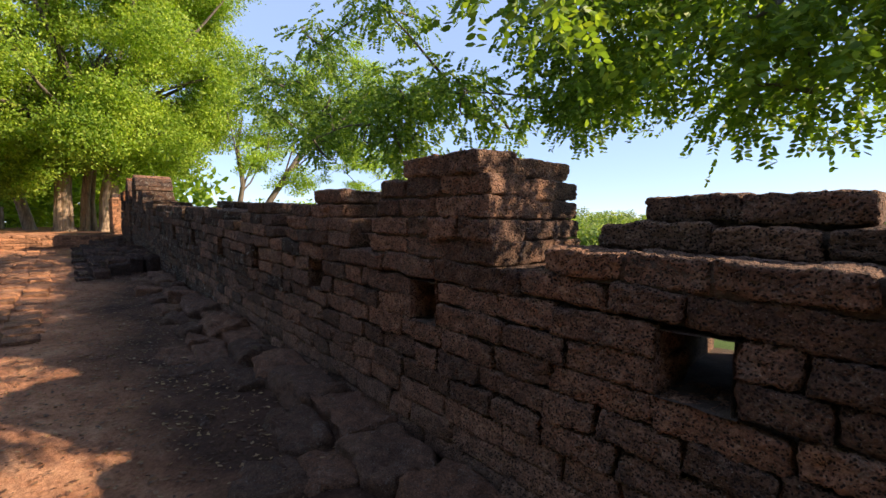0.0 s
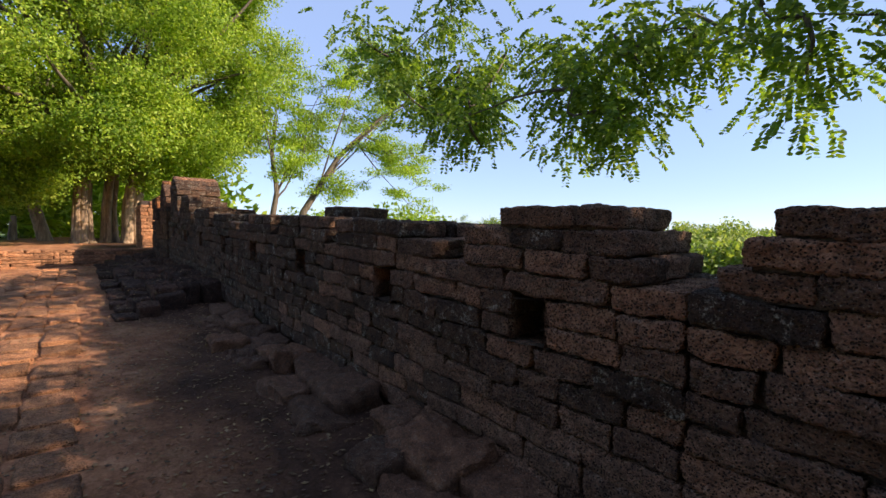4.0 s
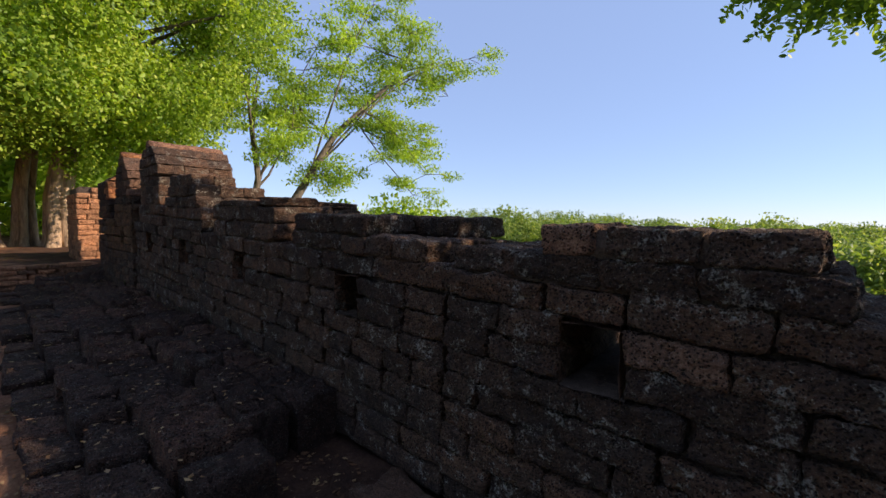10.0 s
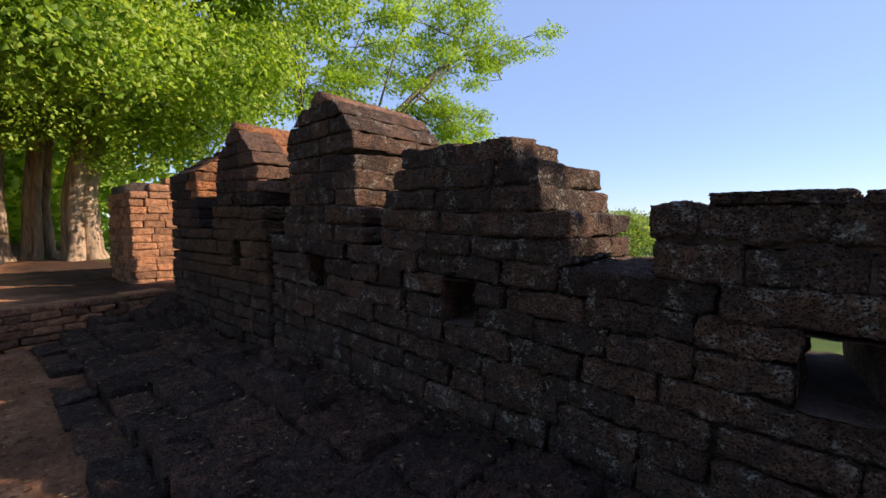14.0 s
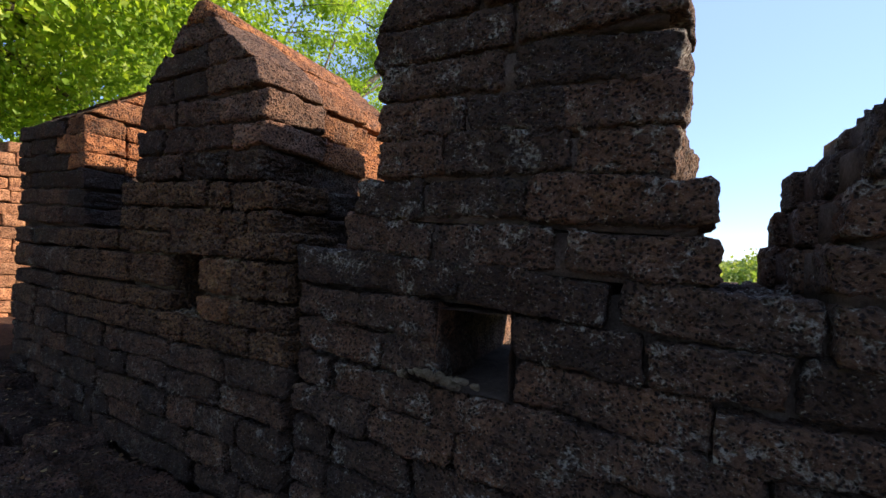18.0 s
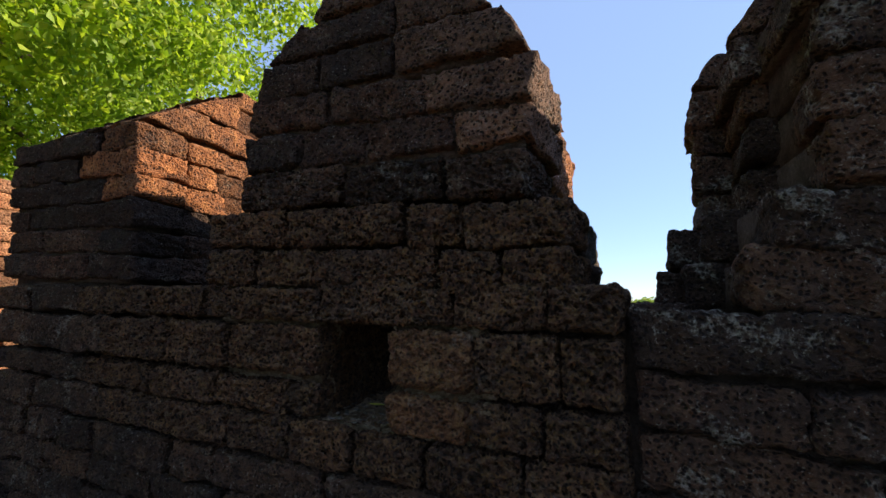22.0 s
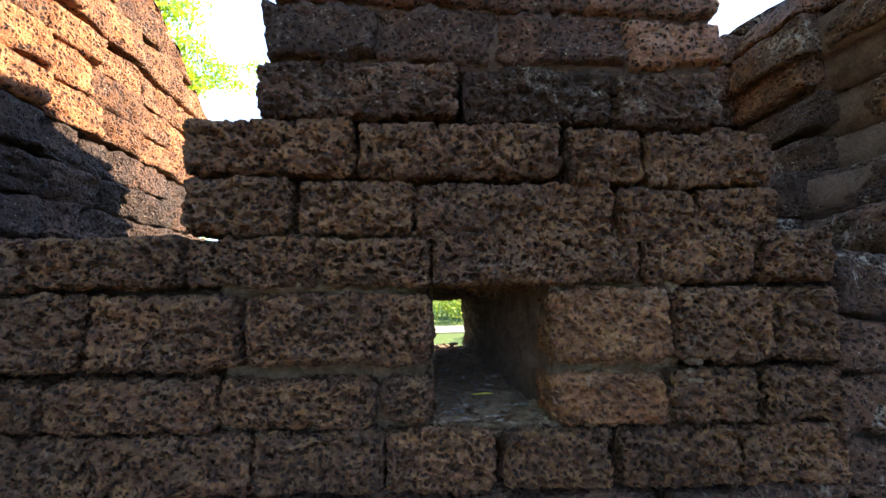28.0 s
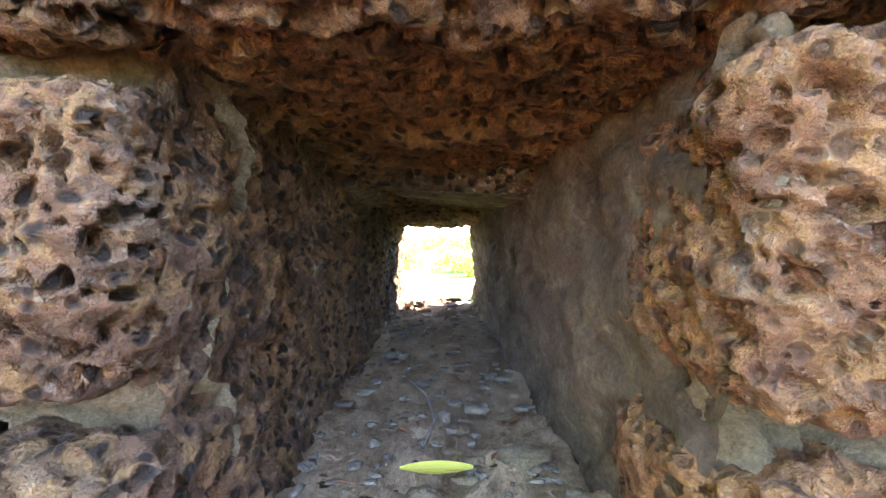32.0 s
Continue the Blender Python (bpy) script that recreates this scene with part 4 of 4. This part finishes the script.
# ---- low brick step across the terrace ----
low_wall = thing("low_wall", "low retaining wall of thin laterite bricks, partly sunlit", "wall", kind="structure")
curve_pts = [(33.95, 0.1), (33.6, 0.9), (33.5, 1.7), (33.3, 2.8), (32.9, 4.4), (32.4, 6.2)]
for (xa, ya), (xb, yb) in zip(curve_pts, curve_pts[1:]):
    n = max(2, round(math.hypot(xb - xa, yb - ya) / 0.3))
    ang = math.atan2(yb - ya, xb - xa)
    for k in range(6):
        for j in range(n):
            t = (j + (0.5 if k % 2 else 0.0) + random.uniform(-0.08, 0.08)) / n
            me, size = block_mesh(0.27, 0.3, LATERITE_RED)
            w = math.hypot(xb - xa, yb - ya) / n
            m = Matrix.Translation((xa + (xb - xa) * t - 0.16, ya + (yb - ya) * t, 1.14 + k * 0.09 + 0.045 + random.uniform(-0.004, 0.004)))
            m @= Matrix.Rotation(ang + random.uniform(-0.05, 0.05), 4, "Z") @ Matrix.Diagonal((w * 0.96 / size[0], 1.0, 0.085 / size[2], 1))
            child("brick", me, low_wall, m)

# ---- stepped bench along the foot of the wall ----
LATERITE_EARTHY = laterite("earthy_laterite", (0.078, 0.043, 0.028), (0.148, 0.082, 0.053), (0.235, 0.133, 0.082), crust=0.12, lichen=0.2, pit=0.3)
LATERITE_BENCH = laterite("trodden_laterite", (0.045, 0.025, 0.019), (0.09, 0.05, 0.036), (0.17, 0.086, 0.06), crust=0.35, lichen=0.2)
bench = thing("stepped_bench", "stepped bench of dark worn laterite blocks beside the wall", "bench", kind="structure")
def bench_rise(x):
    return float(np.interp(x, [29.3, 30.0, 32.0, 33.0], [1.0, 0.66, 0.66, 1.05]))


STEPS = [(1.30, 1.58, 0.10, 23.6), (1.02, 1.32, 0.22, 23.75), (0.62, 1.04, 0.31, 24.1), (0.03, 0.64, 0.39, 24.5)]
for y0, y1, h, xs in STEPS:
    x = xs
    while x < 33.2:
        w = random.uniform(0.3, 0.62)
        g = path_z(x) - 0.02
        rise = min(1.0, (x - 22.8) / 2.2)
        for a, b in (((y0, y1),) if y1 - y0 < 0.5 else ((y0, (y0 + y1) / 2), ((y0 + y1) / 2, y1))):
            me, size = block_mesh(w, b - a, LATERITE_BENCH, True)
            r = random.uniform
            z1 = g + h * (0.75 + 0.25 * rise) * bench_rise(x) + r(-0.05, 0.04)
            z0 = path_z(x) - 0.05
            m = Matrix.Translation((x + w / 2, (a + b) / 2 + r(-0.03, 0.03), (z0 + z1) / 2))
            m @= Euler((r(-0.08, 0.08), r(-0.07, 0.07), r(-0.1, 0.1))).to_matrix().to_4x4()
            m @= Matrix.Diagonal((w * 0.97 / size[0], (b - a) * 0.98 / size[1], (z1 - z0) / size[2], 1))
            child("block", me, bench, m)
        x += w

# ---- paving on the outer side of the path ----
paving = thing("pavement", "worn flush laterite paving along the path", "pavement", kind="structure")
for x in np.arange(19.0, 32.0, 0.42):
    for j, y in enumerate((2.15, 2.5, 2.86)):
        if random.random() < 0.12:
            continue
        me, size = block_mesh(0.42, 0.3, LATERITE_RED)
        r = random.uniform
        m = Matrix.Translation((x + (j % 2) * 0.2 + r(-0.02, 0.02), y + r(-0.03, 0.03), path_z(x) - 0.025 + r(-0.015, 0.02)))
        m @= Euler((r(-0.03, 0.03), r(-0.03, 0.03), r(-0.06, 0.06))).to_matrix().to_4x4() @ Matrix.Diagonal((0.40 / size[0], 0.33 / size[1], 1, 1))
        child("block", me, paving, m)

# ---- rubble at the foot of the wall ----
r = random.uniform
for row, (yr, hr) in enumerate(((0.2, 0.15), (0.52, 0.08), (0.84, 0.03))):
    x = 10.8 + row * 0.2
    while x < (23.4, 22.6, 17.5)[row]:
        w = r(0.34, 0.72)
        if r(0, 1) < (0.95, 0.75, 0.5)[row]:
            size = (w * 1.04, r(0.32, 0.46), r(0.24, 0.34))
            v, f = stone_block(size, (12, 9, 7), int(x * 90) + row, edge=0.035, amp=0.055)
            ob = new("rubble_stone", mesh_of("rubble_stone", v, f, LATERITE_EARTHY, True))
            ob.matrix_basis = pose(x + w / 2, yr + r(-0.07, 0.07), path_z(x) - size[2] / 2 + hr + r(-0.05, 0.04), r(-9, 9), r(-7, 7), r(-16, 16))
            tagged(ob, "rough flat laterite stone sunk in the earth", "stone", "rubble at the foot of the wall")
        x += w


# ---- dry leaves on the ground ----
rl = np.random.RandomState(8)
n = 24000
lx, ly = rl.uniform(10.5, 33, n), rl.uniform(0.1, 4.2, n)
lz = []
for x, y in zip(lx, ly):
    h = path_z(x) + 0.05 * noise.noise((x * 0.9, y * 0.9, 0)) + 0.022 * noise.noise((x * 4.1, y * 4.1, 3)) + 0.012
    for y0, y1, hh, xs in STEPS:
        if y0 < y < y1 and xs < x < 33.2:
            h = path_z(x) + hh * (0.75 + 0.25 * min(1.0, (x - 22.8) / 2.2)) * bench_rise(x) + 0.008
        if y0 < y < y1 and xs < x < 33.2 and rl.uniform() < 0.65:
            h -= 0.3
    lz.append(h)
v, f = leaves(np.stack([lx, ly, lz], 1), np.tile((0.0, 0.0, 1.0), (n, 1)), np.full(n, 0.024), rl)
v[:, 2] = np.repeat(np.array(lz), 4) + (v[:, 2] - np.repeat(np.array(lz), 4)) * 0.25
tagged(new("leaf_litter", mesh_of("leaf_litter", v, f, LITTER)), "dry brown leaves and twigs strewn over the earth", "leaf litter", kind="stuff")

# bare root across the path
root_pts = [(16.34, 1.66, 0.60), (16.12, 1.6, 0.64), (15.95, 1.5, 0.655), (15.86, 1.41, 0.65), (15.7, 1.39, 0.645), (15.5, 1.42, 0.63), (15.3, 1.5, 0.58)]
v, f = tube(root_pts, [0.012, 0.017, 0.02, 0.019, 0.017, 0.014, 0.01], 8, random.Random(3), 0.12)
tagged(new("root", mesh_of("root", v, f, DARK_BARK, True)), "bare curved tree root lying on the path", "root")


# ---- trees ----
def crown_points(rng, lobes, per, spread, flat=0.8):
    pts = []
    for c in lobes:
        d = np.clip(rng.normal(size=(per, 3)), -1.6, 1.6) * spread * (1, 1, flat)
        pts.append(np.array(c) + d)
    return np.concatenate(pts)


def limb_pts(a, b, bend, n, rng):
    a, b = np.array(a, float), np.array(b, float)
    t = np.linspace(0, 1, n)[:, None]
    side = rng.normal(size=3) * bend
    return a + (b - a) * t + np.sin(t * math.pi) * side + rng.normal(size=(n, 3)) * bend * 0.05


def tufts(rng, lobes, many, per, spread, tight, size):
    """Leaves in small drooping tufts that sit on the outer shell of each lobe of a crown."""
    c = np.repeat(np.asarray(lobes, float), many, 0)
    d = rng.normal(size=c.shape)
    d /= np.linalg.norm(d, axis=1, keepdims=True)
    d[:, 2] = np.where(d[:, 2] < -0.3, d[:, 2] * 0.6, d[:, 2])
    c = c + d * spread * rng.uniform(0.45, 1.15, (len(c), 1)) * (1, 1, 0.8)
    big = rng.uniform(0.7, 1.5, (len(c), 1))
    p = np.repeat(c, per, 0) + rng.normal(size=(len(c) * per, 3)) * tight * np.repeat(big, per, 0) * (1, 1, 0.75)
    up = np.repeat(d + (0, 0, 0.9), per, 0)
    return leaves(p, up, np.full(len(p), size), rng, long=1.5)


# great fig tree past the end of the wall
rf_ = np.random.RandomState(21)
fig = thing("fig_tree", "huge spreading fig tree with pale fluted trunks and bright leaves", "tree", at=(0, 0, 0))
roots = []
for (bx, by, r, tx, ty) in ((43.3, 1.75, 0.42, 43.0, 1.6), (42.6, -0.1, 0.5, 42.3, -0.6), (43.8, 0.7, 0.36, 43.4, 0.4)):
    pieces = []
    for j in range(7):
        w = rf_.uniform(0, 2 * math.pi)
        o = np.array((math.cos(w), math.sin(w))) * r * 0.55
        pts = [(bx + o[0] * 2.2, by + o[1] * 2.2, 1.25), (bx + o[0] * 1.25, by + o[1] * 1.25, 1.9), (bx + o[0], by + o[1], 3.4), (tx + o[0] * 0.8, ty + o[1] * 0.8, 6.5), (tx + o[0] * 0.7, ty + o[1] * 0.7, 10)]
        pieces.append(tube(pts, [r * 0.55, r * 0.42, r * 0.36, r * 0.32, r * 0.22], 9, rf_, 0.12))
    v, f = joined(pieces)
    child("trunk", mesh_of("trunk", v, f, PALE_BARK, True), fig, label="pale fluted trunk with buttress roots")
lobes, limbs = [], []
for i in range(150):
    w, u = rf_.uniform(0, 2 * math.pi), rf_.uniform(-0.55, 1.0)
    rad = math.sqrt(max(0.05, 1 - u * u)) * rf_.uniform(0.72, 1.05)
    lobes.append((42.6 + 8.2 * rad * math.cos(w), 2.5 + 9.5 * rad * math.sin(w), 9.8 + 8.0 * u))
for i in range(22):  # skirts hanging low towards the terrace
    w = rf_.uniform(1.7, 4.6)
    lobes.append((42.3 + 6.0 * math.cos(w), 1.5 + 6.2 * math.sin(w), rf_.uniform(4.0, 6.2)))
lobes = [p for p in lobes if not (p[0] < 38 and p[2] < 4.6) and not (p[1] < 1.0 and p[0] < 44 and p[2] < 5.0)]
lobes += [(rf_.uniform(39.5, 42.5), rf_.uniform(-4, 5), rf_.uniform(5.0, 6.6)) for _ in range(16)]
lobes += [(rf_.uniform(40, 42), rf_.uniform(-2.5, 5), rf_.uniform(5.2, 8.5)) for _ in range(14)]
lobes += [(rf_.uniform(41.0, 43.5), rf_.uniform(3.2, 8.5), rf_.uniform(3.6, 5.6)) for _ in range(22)]
lobes += [(rf_.uniform(39.0, 43), rf_.uniform(-6.0, 9.5), rf_.uniform(7.0, 16.0)) for _ in range(85)]
lobes += [(rf_.uniform(41.4, 42.8), rf_.uniform(-2.5, 4.0), rf_.uniform(4.5, 6.4)) for _ in range(26)]
lobes += [(rf_.uniform(41.5, 49), rf_.uniform(-6.5, 9), rf_.uniform(6, 16.5)) for _ in range(60)]


def open_side(c):
    # the crown is thin and lifted on its sunny side, above the trunks
    sx, sy = math.cos(radians(SUN_AZ)), math.sin(radians(SUN_AZ))
    along = (c[0] - 42.8) * sx + (c[1] - 0.9) * sy
    across = abs((c[1] - 0.9) * sx - (c[0] - 42.8) * sy)
    return 0.3 < along < 11 and across < 2.6 and c[2] < 4.9 + 0.53 * along


lobes = [c for i, c in enumerate(lobes) if i % 4 == 0 or not open_side(c)]
for c in lobes[::5]:
    limbs.append(tube(limb_pts((42.9, 0.8, 7.0), c, 0.5, 6, rf_), np.linspace(0.2, 0.03, 6), 6))
v, f = joined(limbs)
child("branchwork", mesh_of("branchwork", v, f, DARK_BARK, True), fig, label="dark spreading limbs")
v, f = tufts(rf_, lobes, 40, 34, 1.15, 0.25, 0.088)
tagged(child("crown", mesh_of("crown", v, f, FIG_LEAF), fig, label="dense bright yellow-green leaves"), kind="stuff")

# slim leaning trunks beside it
for (a, b, r, lab) in (((46.8, 3.1, 1.2), (46.0, 4.3, 6.5), 0.30, "smooth whitish leaning tree trunk"), ((48.0, 4.6, 1.1), (48.1, 4.5, 3.0), 0.22, "short broken tree stump")):
    t = thing("tree_trunk", lab, "tree")
    v, f = tube([np.array(a) + (np.array(b) - a) * s for s in (0, 0.12, 0.5, 1.0)], [r * 1.7, r * 1.05, r * 0.85, r * 0.6], 12, rf_, 0.06)
    child("trunk", mesh_of("trunk", v, f, PALE_BARK, True), t)

# feathery tree outside the wall
re_ = np.random.RandomState(4)
feather = thing("feathery_tree", "leaning feathery tree with sparse light-green foliage", "tree")
lines = []
main = [(41.8, -7.75, 0.3), (41.8, -8.4, 3.4), (41.8, -10.7, 6.9), (41.6, -13.8, 9.9), (41.4, -17.2, 12.0)]
lines.append(tube(main, [0.24, 0.2, 0.16, 0.11, 0.05], 8, re_, 0.05))
second = [(42.0, -6.7, 0.3), (42.0, -6.7, 3.2), (42.0, -6.95, 4.6), (41.8, -6.6, 6.6), (41.8, -6.9, 8.6)]
lines.append(tube(second, [0.2, 0.16, 0.14, 0.1, 0.05], 8, re_, 0.05))
fl = []
for base, ends in ((main, [(41.0, -12.5, 13.6), (41.6, -14.4, 13.9), (40.6, -19.3, 12.6), (41.2, -18.2, 10.3), (41.4, -17.0, 7.6), (41.3, -16.4, 5.4), (41.2, -15.4, 4.2), (41.4, -11.0, 11.6), (42.4, -9.4, 9.4), (41.2, -16.2, 13.4), (41.0, -13.6, 7.4), (42.0, -10.2, 5.2), (42.5, -11.6, 9.0)]), (second, [(41.0, -5.4, 10.4), (42.0, -8.0, 11.6), (41.6, -8.6, 8.4), (41.2, -6.6, 11.0), (42.0, -7.8, 6.4), (41.5, -9.6, 10.8)])):
    for e in ends:
        u = re_.uniform(1.3, 3.9)
        s = np.array(base[int(u)]) * (1 - u % 1) + np.array(base[int(u) + 1]) * (u % 1)
        p = limb_pts(s, e, 0.5, 7, re_)
        lines.append(tube(p, np.linspace(0.06, 0.015, 7), 5))
        for j in range(3, 7):
            for _ in range(3):
                q = p[j] + re_.normal(size=3) * (0.8, 0.8, 0.5)
                fl.append(q)
                lines.append(tube([p[j], (p[j] + q) / 2 + (0, 0, 0.08), q], [0.02, 0.013, 0.006], 4))
v, f = joined(lines)
child("trunk", mesh_of("trunk", v, f, DARK_BARK, True), feather, label="thin crooked brown trunk and branches")
pts = crown_points(re_, fl, 200, 0.4, 0.4)
v, f = leaves(pts, np.tile((0.0, 0.0, 1.0), (len(pts), 1)), np.full(len(pts), 0.075), re_, long=2.4)
tagged(child("crown", mesh_of("crown", v, f, FEATHER_LEAF), feather, label="feathery bright light-green leaves"), kind="stuff")

# overhanging pinnate tree: sprays of leaflets on drooping twigs
rp = np.random.RandomState(13)
over = thing("overhanging_tree", "tree overhanging the wall with drooping pinnate leaves", "tree")
lines = [tube([(7.2, -6.0, 0.2), (7.6, -5.9, 2.5), (8.4, -5.6, 5.0), (10.0, -5.0, 7.6)], [0.34, 0.28, 0.24, 0.18], 12, rp, 0.06)]
def low_edge(x):
    return float(np.interp(x, [11, 12.6, 13.3, 14.6, 15.5, 16.5, 17.8, 18.7, 20.7, 21.3, 22.0, 23.5, 26], [2.8, 2.85, 2.7, 3.35, 3.1, 3.0, 2.95, 2.95, 3.15, 3.4, 3.9, 5.0, 5.4]))


lc, la, lb = [], [], []
hubs = [(10.0, -5.0, 7.6), (13.5, -4.2, 7.4), (17.0, -4.0, 7.3), (20.0, -4.0, 7.0)]
for a, b in zip(hubs, hubs[1:]):
    lines.append(tube(limb_pts(a, b, 0.25, 6, rp), np.linspace(0.14, 0.09, 6), 8))
clumps = []
for i in range(98):
    x = rp.uniform(11.2, 23.2)
    y = -3.0 + rp.normal() * 0.75
    z = low_edge(x) + 0.42 + abs(rp.normal()) * 1.0
    clumps.append((x, y, z))
for i in range(46):
    x = rp.uniform(9, 16.5) if i % 4 else rp.uniform(15, 20)
    clumps.append((x, rp.uniform(-5.5, -0.8), rp.uniform(5.6, 8.6)))
clumps = [c for i, c in enumerate(clumps) if not (13.5 < c[0] + 1.54 * (c[2] - 0.7) < 19.5 and 1.3 < c[1] + 1.08 * (c[2] - 0.7) < 3.8 and i % 3)]
clumps.sort(key=lambda c: (c[0] - 10) ** 2 + (c[1] + 5) ** 2 + (c[2] - 7.6) ** 2)
joints = [np.array(h) for h in hubs]
for c in clumps:
    c = np.array(c)
    near = min(joints, key=lambda h: np.linalg.norm(h - c))
    joints.append(c)
    p = limb_pts(near, c, 0.16, 6, rp)
    lines.append(tube(p, np.linspace(0.026, 0.006, 6), 5))
    for _ in range(46 if c[2] < 6 else 34):
        s = c + rp.normal(size=3) * (0.27, 0.27, 0.2)
        d = s - c + rp.normal(size=3) * 0.15
        d[2] = d[2] * 0.6 - 0.32
        d /= np.linalg.norm(d)
        side = np.cross(d, (0, 0, 1))
        side /= np.linalg.norm(side)
        for i in range(7):
            for sg in (-1, 1):
                lc.append(s + d * (0.03 + 0.034 * i) + side * sg * 0.034 + (0, 0, -0.0012 * i * i))
                la.append(side * sg + d * 0.5 + rp.normal(size=3) * 0.4)
                lb.append(d + rp.normal(size=3) * 0.9)
v, f = joined(lines)
child("trunk", mesh_of("trunk", v, f, DARK_BARK, True), over, label="dark bare limbs and twigs")
lc, la, lb = np.array(lc), np.array(la), np.array(lb)
la /= np.linalg.norm(la, axis=1, keepdims=True)
lb = lb - la * (la * lb).sum(1, keepdims=True)
lb /= np.linalg.norm(lb, axis=1, keepdims=True)
h, w = 0.037, 0.0185
v = np.stack([lc + la * h * a + lb * w * b for a, b in ((-1, 0), (-0.4, -1), (0.45, -0.9), (1, 0), (0.45, 0.9), (-0.4, 1))], 1).reshape(-1, 3)
f = np.arange(len(v)).reshape(-1, 6)
tagged(child("crown", mesh_of("crown", v, f, SPRAY_LEAF), over, label="drooping sprays of small oval leaflets"), kind="stuff")

# far woods and scrub
rw = np.random.RandomState(31)
def dome(rng, x, y, z0, r, h, n):
    """Clump centres of one rounded crown."""
    out = []
    for _ in range(n):
        w, u = rng.uniform(0, 2 * math.pi), rng.uniform(0.0, 1.0)
        q = math.sqrt(1 - u * u) * rng.uniform(0.5, 1.0)
        out.append((x + r * q * math.cos(w), y + r * q * math.sin(w), z0 + h * (0.12 + 0.8 * u)))
    return out


lobes = []
for i in range(560):
    az = rw.uniform(-150, 10)
    d = rw.uniform(48, 190)
    x, y = 25 + d * math.cos(radians(az)), d * math.sin(radians(az))
    if y > -30:
        continue
    tall = rw.uniform(0.5, 1.2) * (2.0 + d * float(np.interp(az, [-150, -100, -84, -75, -60, -40, -10], [0.03, 0.01, 0.004, 0.012, 0.033, 0.034, 0.05])))
    lobes += dome(rw, x, y, 0.3, rw.uniform(1.6, 3.6), tall, 11)
pts = crown_points(rw, lobes, 48, 0.6, 0.8)
v, f = leaves(pts, np.tile((0.0, 0.0, 1.0), (len(pts), 1)), np.full(len(pts), 0.27), rw, long=1.3)
tagged(new("far_woods", mesh_of("far_woods", v, f, FAR_LEAF)), "low green woods along the horizon", "woods", kind="stuff")
lobes = []
for i in range(95):
    x = rw.uniform(2, 95)
    y = -25.2 + 0.045 * (x - 33) - abs(rw.normal()) * 5.0
    lobes += dome(rw, x, y, 0.25, rw.uniform(0.8, 2.0), rw.uniform(1.0, 2.9), 13)
for i in range(60):
    x = rw.uniform(6, 28) if i % 3 else rw.uniform(50, 90)
    y = -17.0 + 0.045 * (x - 33) - abs(rw.normal()) * 2.0 + (3.0 if i % 5 == 0 else 0.0)
    lobes += dome(rw, x, y, 0.2, rw.uniform(0.8, 1.8), rw.uniform(0.8, 1.7), 13)
pts = crown_points(rw, lobes, 105, 0.36, 0.85)
v, f = leaves(pts, np.tile((0.0, 0.0, 1.0), (len(pts), 1)), np.full(len(pts), 0.13), rw, long=1.5)
tagged(new("roadside_scrub", mesh_of("roadside_scrub", v, f, FAR_LEAF)), "leafy green scrub behind the road", "scrub", kind="stuff")
lobes = []
for i in range(260):  # dark wood behind the fig tree
    x, y = rw.uniform(52, 85), rw.uniform(-6, 45)
    for _ in range(3):
        lobes.append((x + rw.normal() * 1.5, y + rw.normal() * 1.5, rw.uniform(2.0, 11)))
pts = crown_points(rw, lobes, 70, 1.3, 0.9)
v, f = leaves(pts, np.tile((0.0, 0.0, 1.0), (len(pts), 1)), np.full(len(pts), 0.5), rw, long=1.4)
tagged(new("woods", mesh_of("woods", v, f, FIG_LEAF)), "shady woods behind the big tree", "woods", kind="stuff")
lobes = []
for i in range(40):  # bushes outside, near the feathery tree
    x, y = rw.uniform(44, 64), rw.uniform(-24, -9)
    for _ in range(3):
        lobes.append((x + rw.normal() * 0.7, y + rw.normal() * 0.7, rw.uniform(0.6, 3.4)))
pts = crown_points(rw, lobes, 130, 0.6, 0.9)
v, f = leaves(pts, np.tile((0.0, 0.0, 1.0), (len(pts), 1)), np.full(len(pts), 0.2), rw, long=1.5)
tagged(new("bushes", mesh_of("bushes", v, f, FEATHER_LEAF)), "light-green bushes outside the wall", "bush", kind="stuff")
lobes = []
for i in range(150):  # tall unseen trees inside the terrace, added to block sky light on the wall
    x, y = rw.uniform(-6, 17), rw.uniform(9.5, 20)
    lobes += [(x + rw.normal() * 1.5, y + rw.normal() * 1.5, rw.uniform(2.5, 13)) for _ in range(2)]
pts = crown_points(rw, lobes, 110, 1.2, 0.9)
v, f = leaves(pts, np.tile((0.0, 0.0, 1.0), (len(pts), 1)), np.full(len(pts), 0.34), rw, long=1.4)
tagged(new("woods", mesh_of("woods", v, f, SHADE_LEAF)), "unseen trees added to keep sky light off the wall", "woods", kind="stuff")
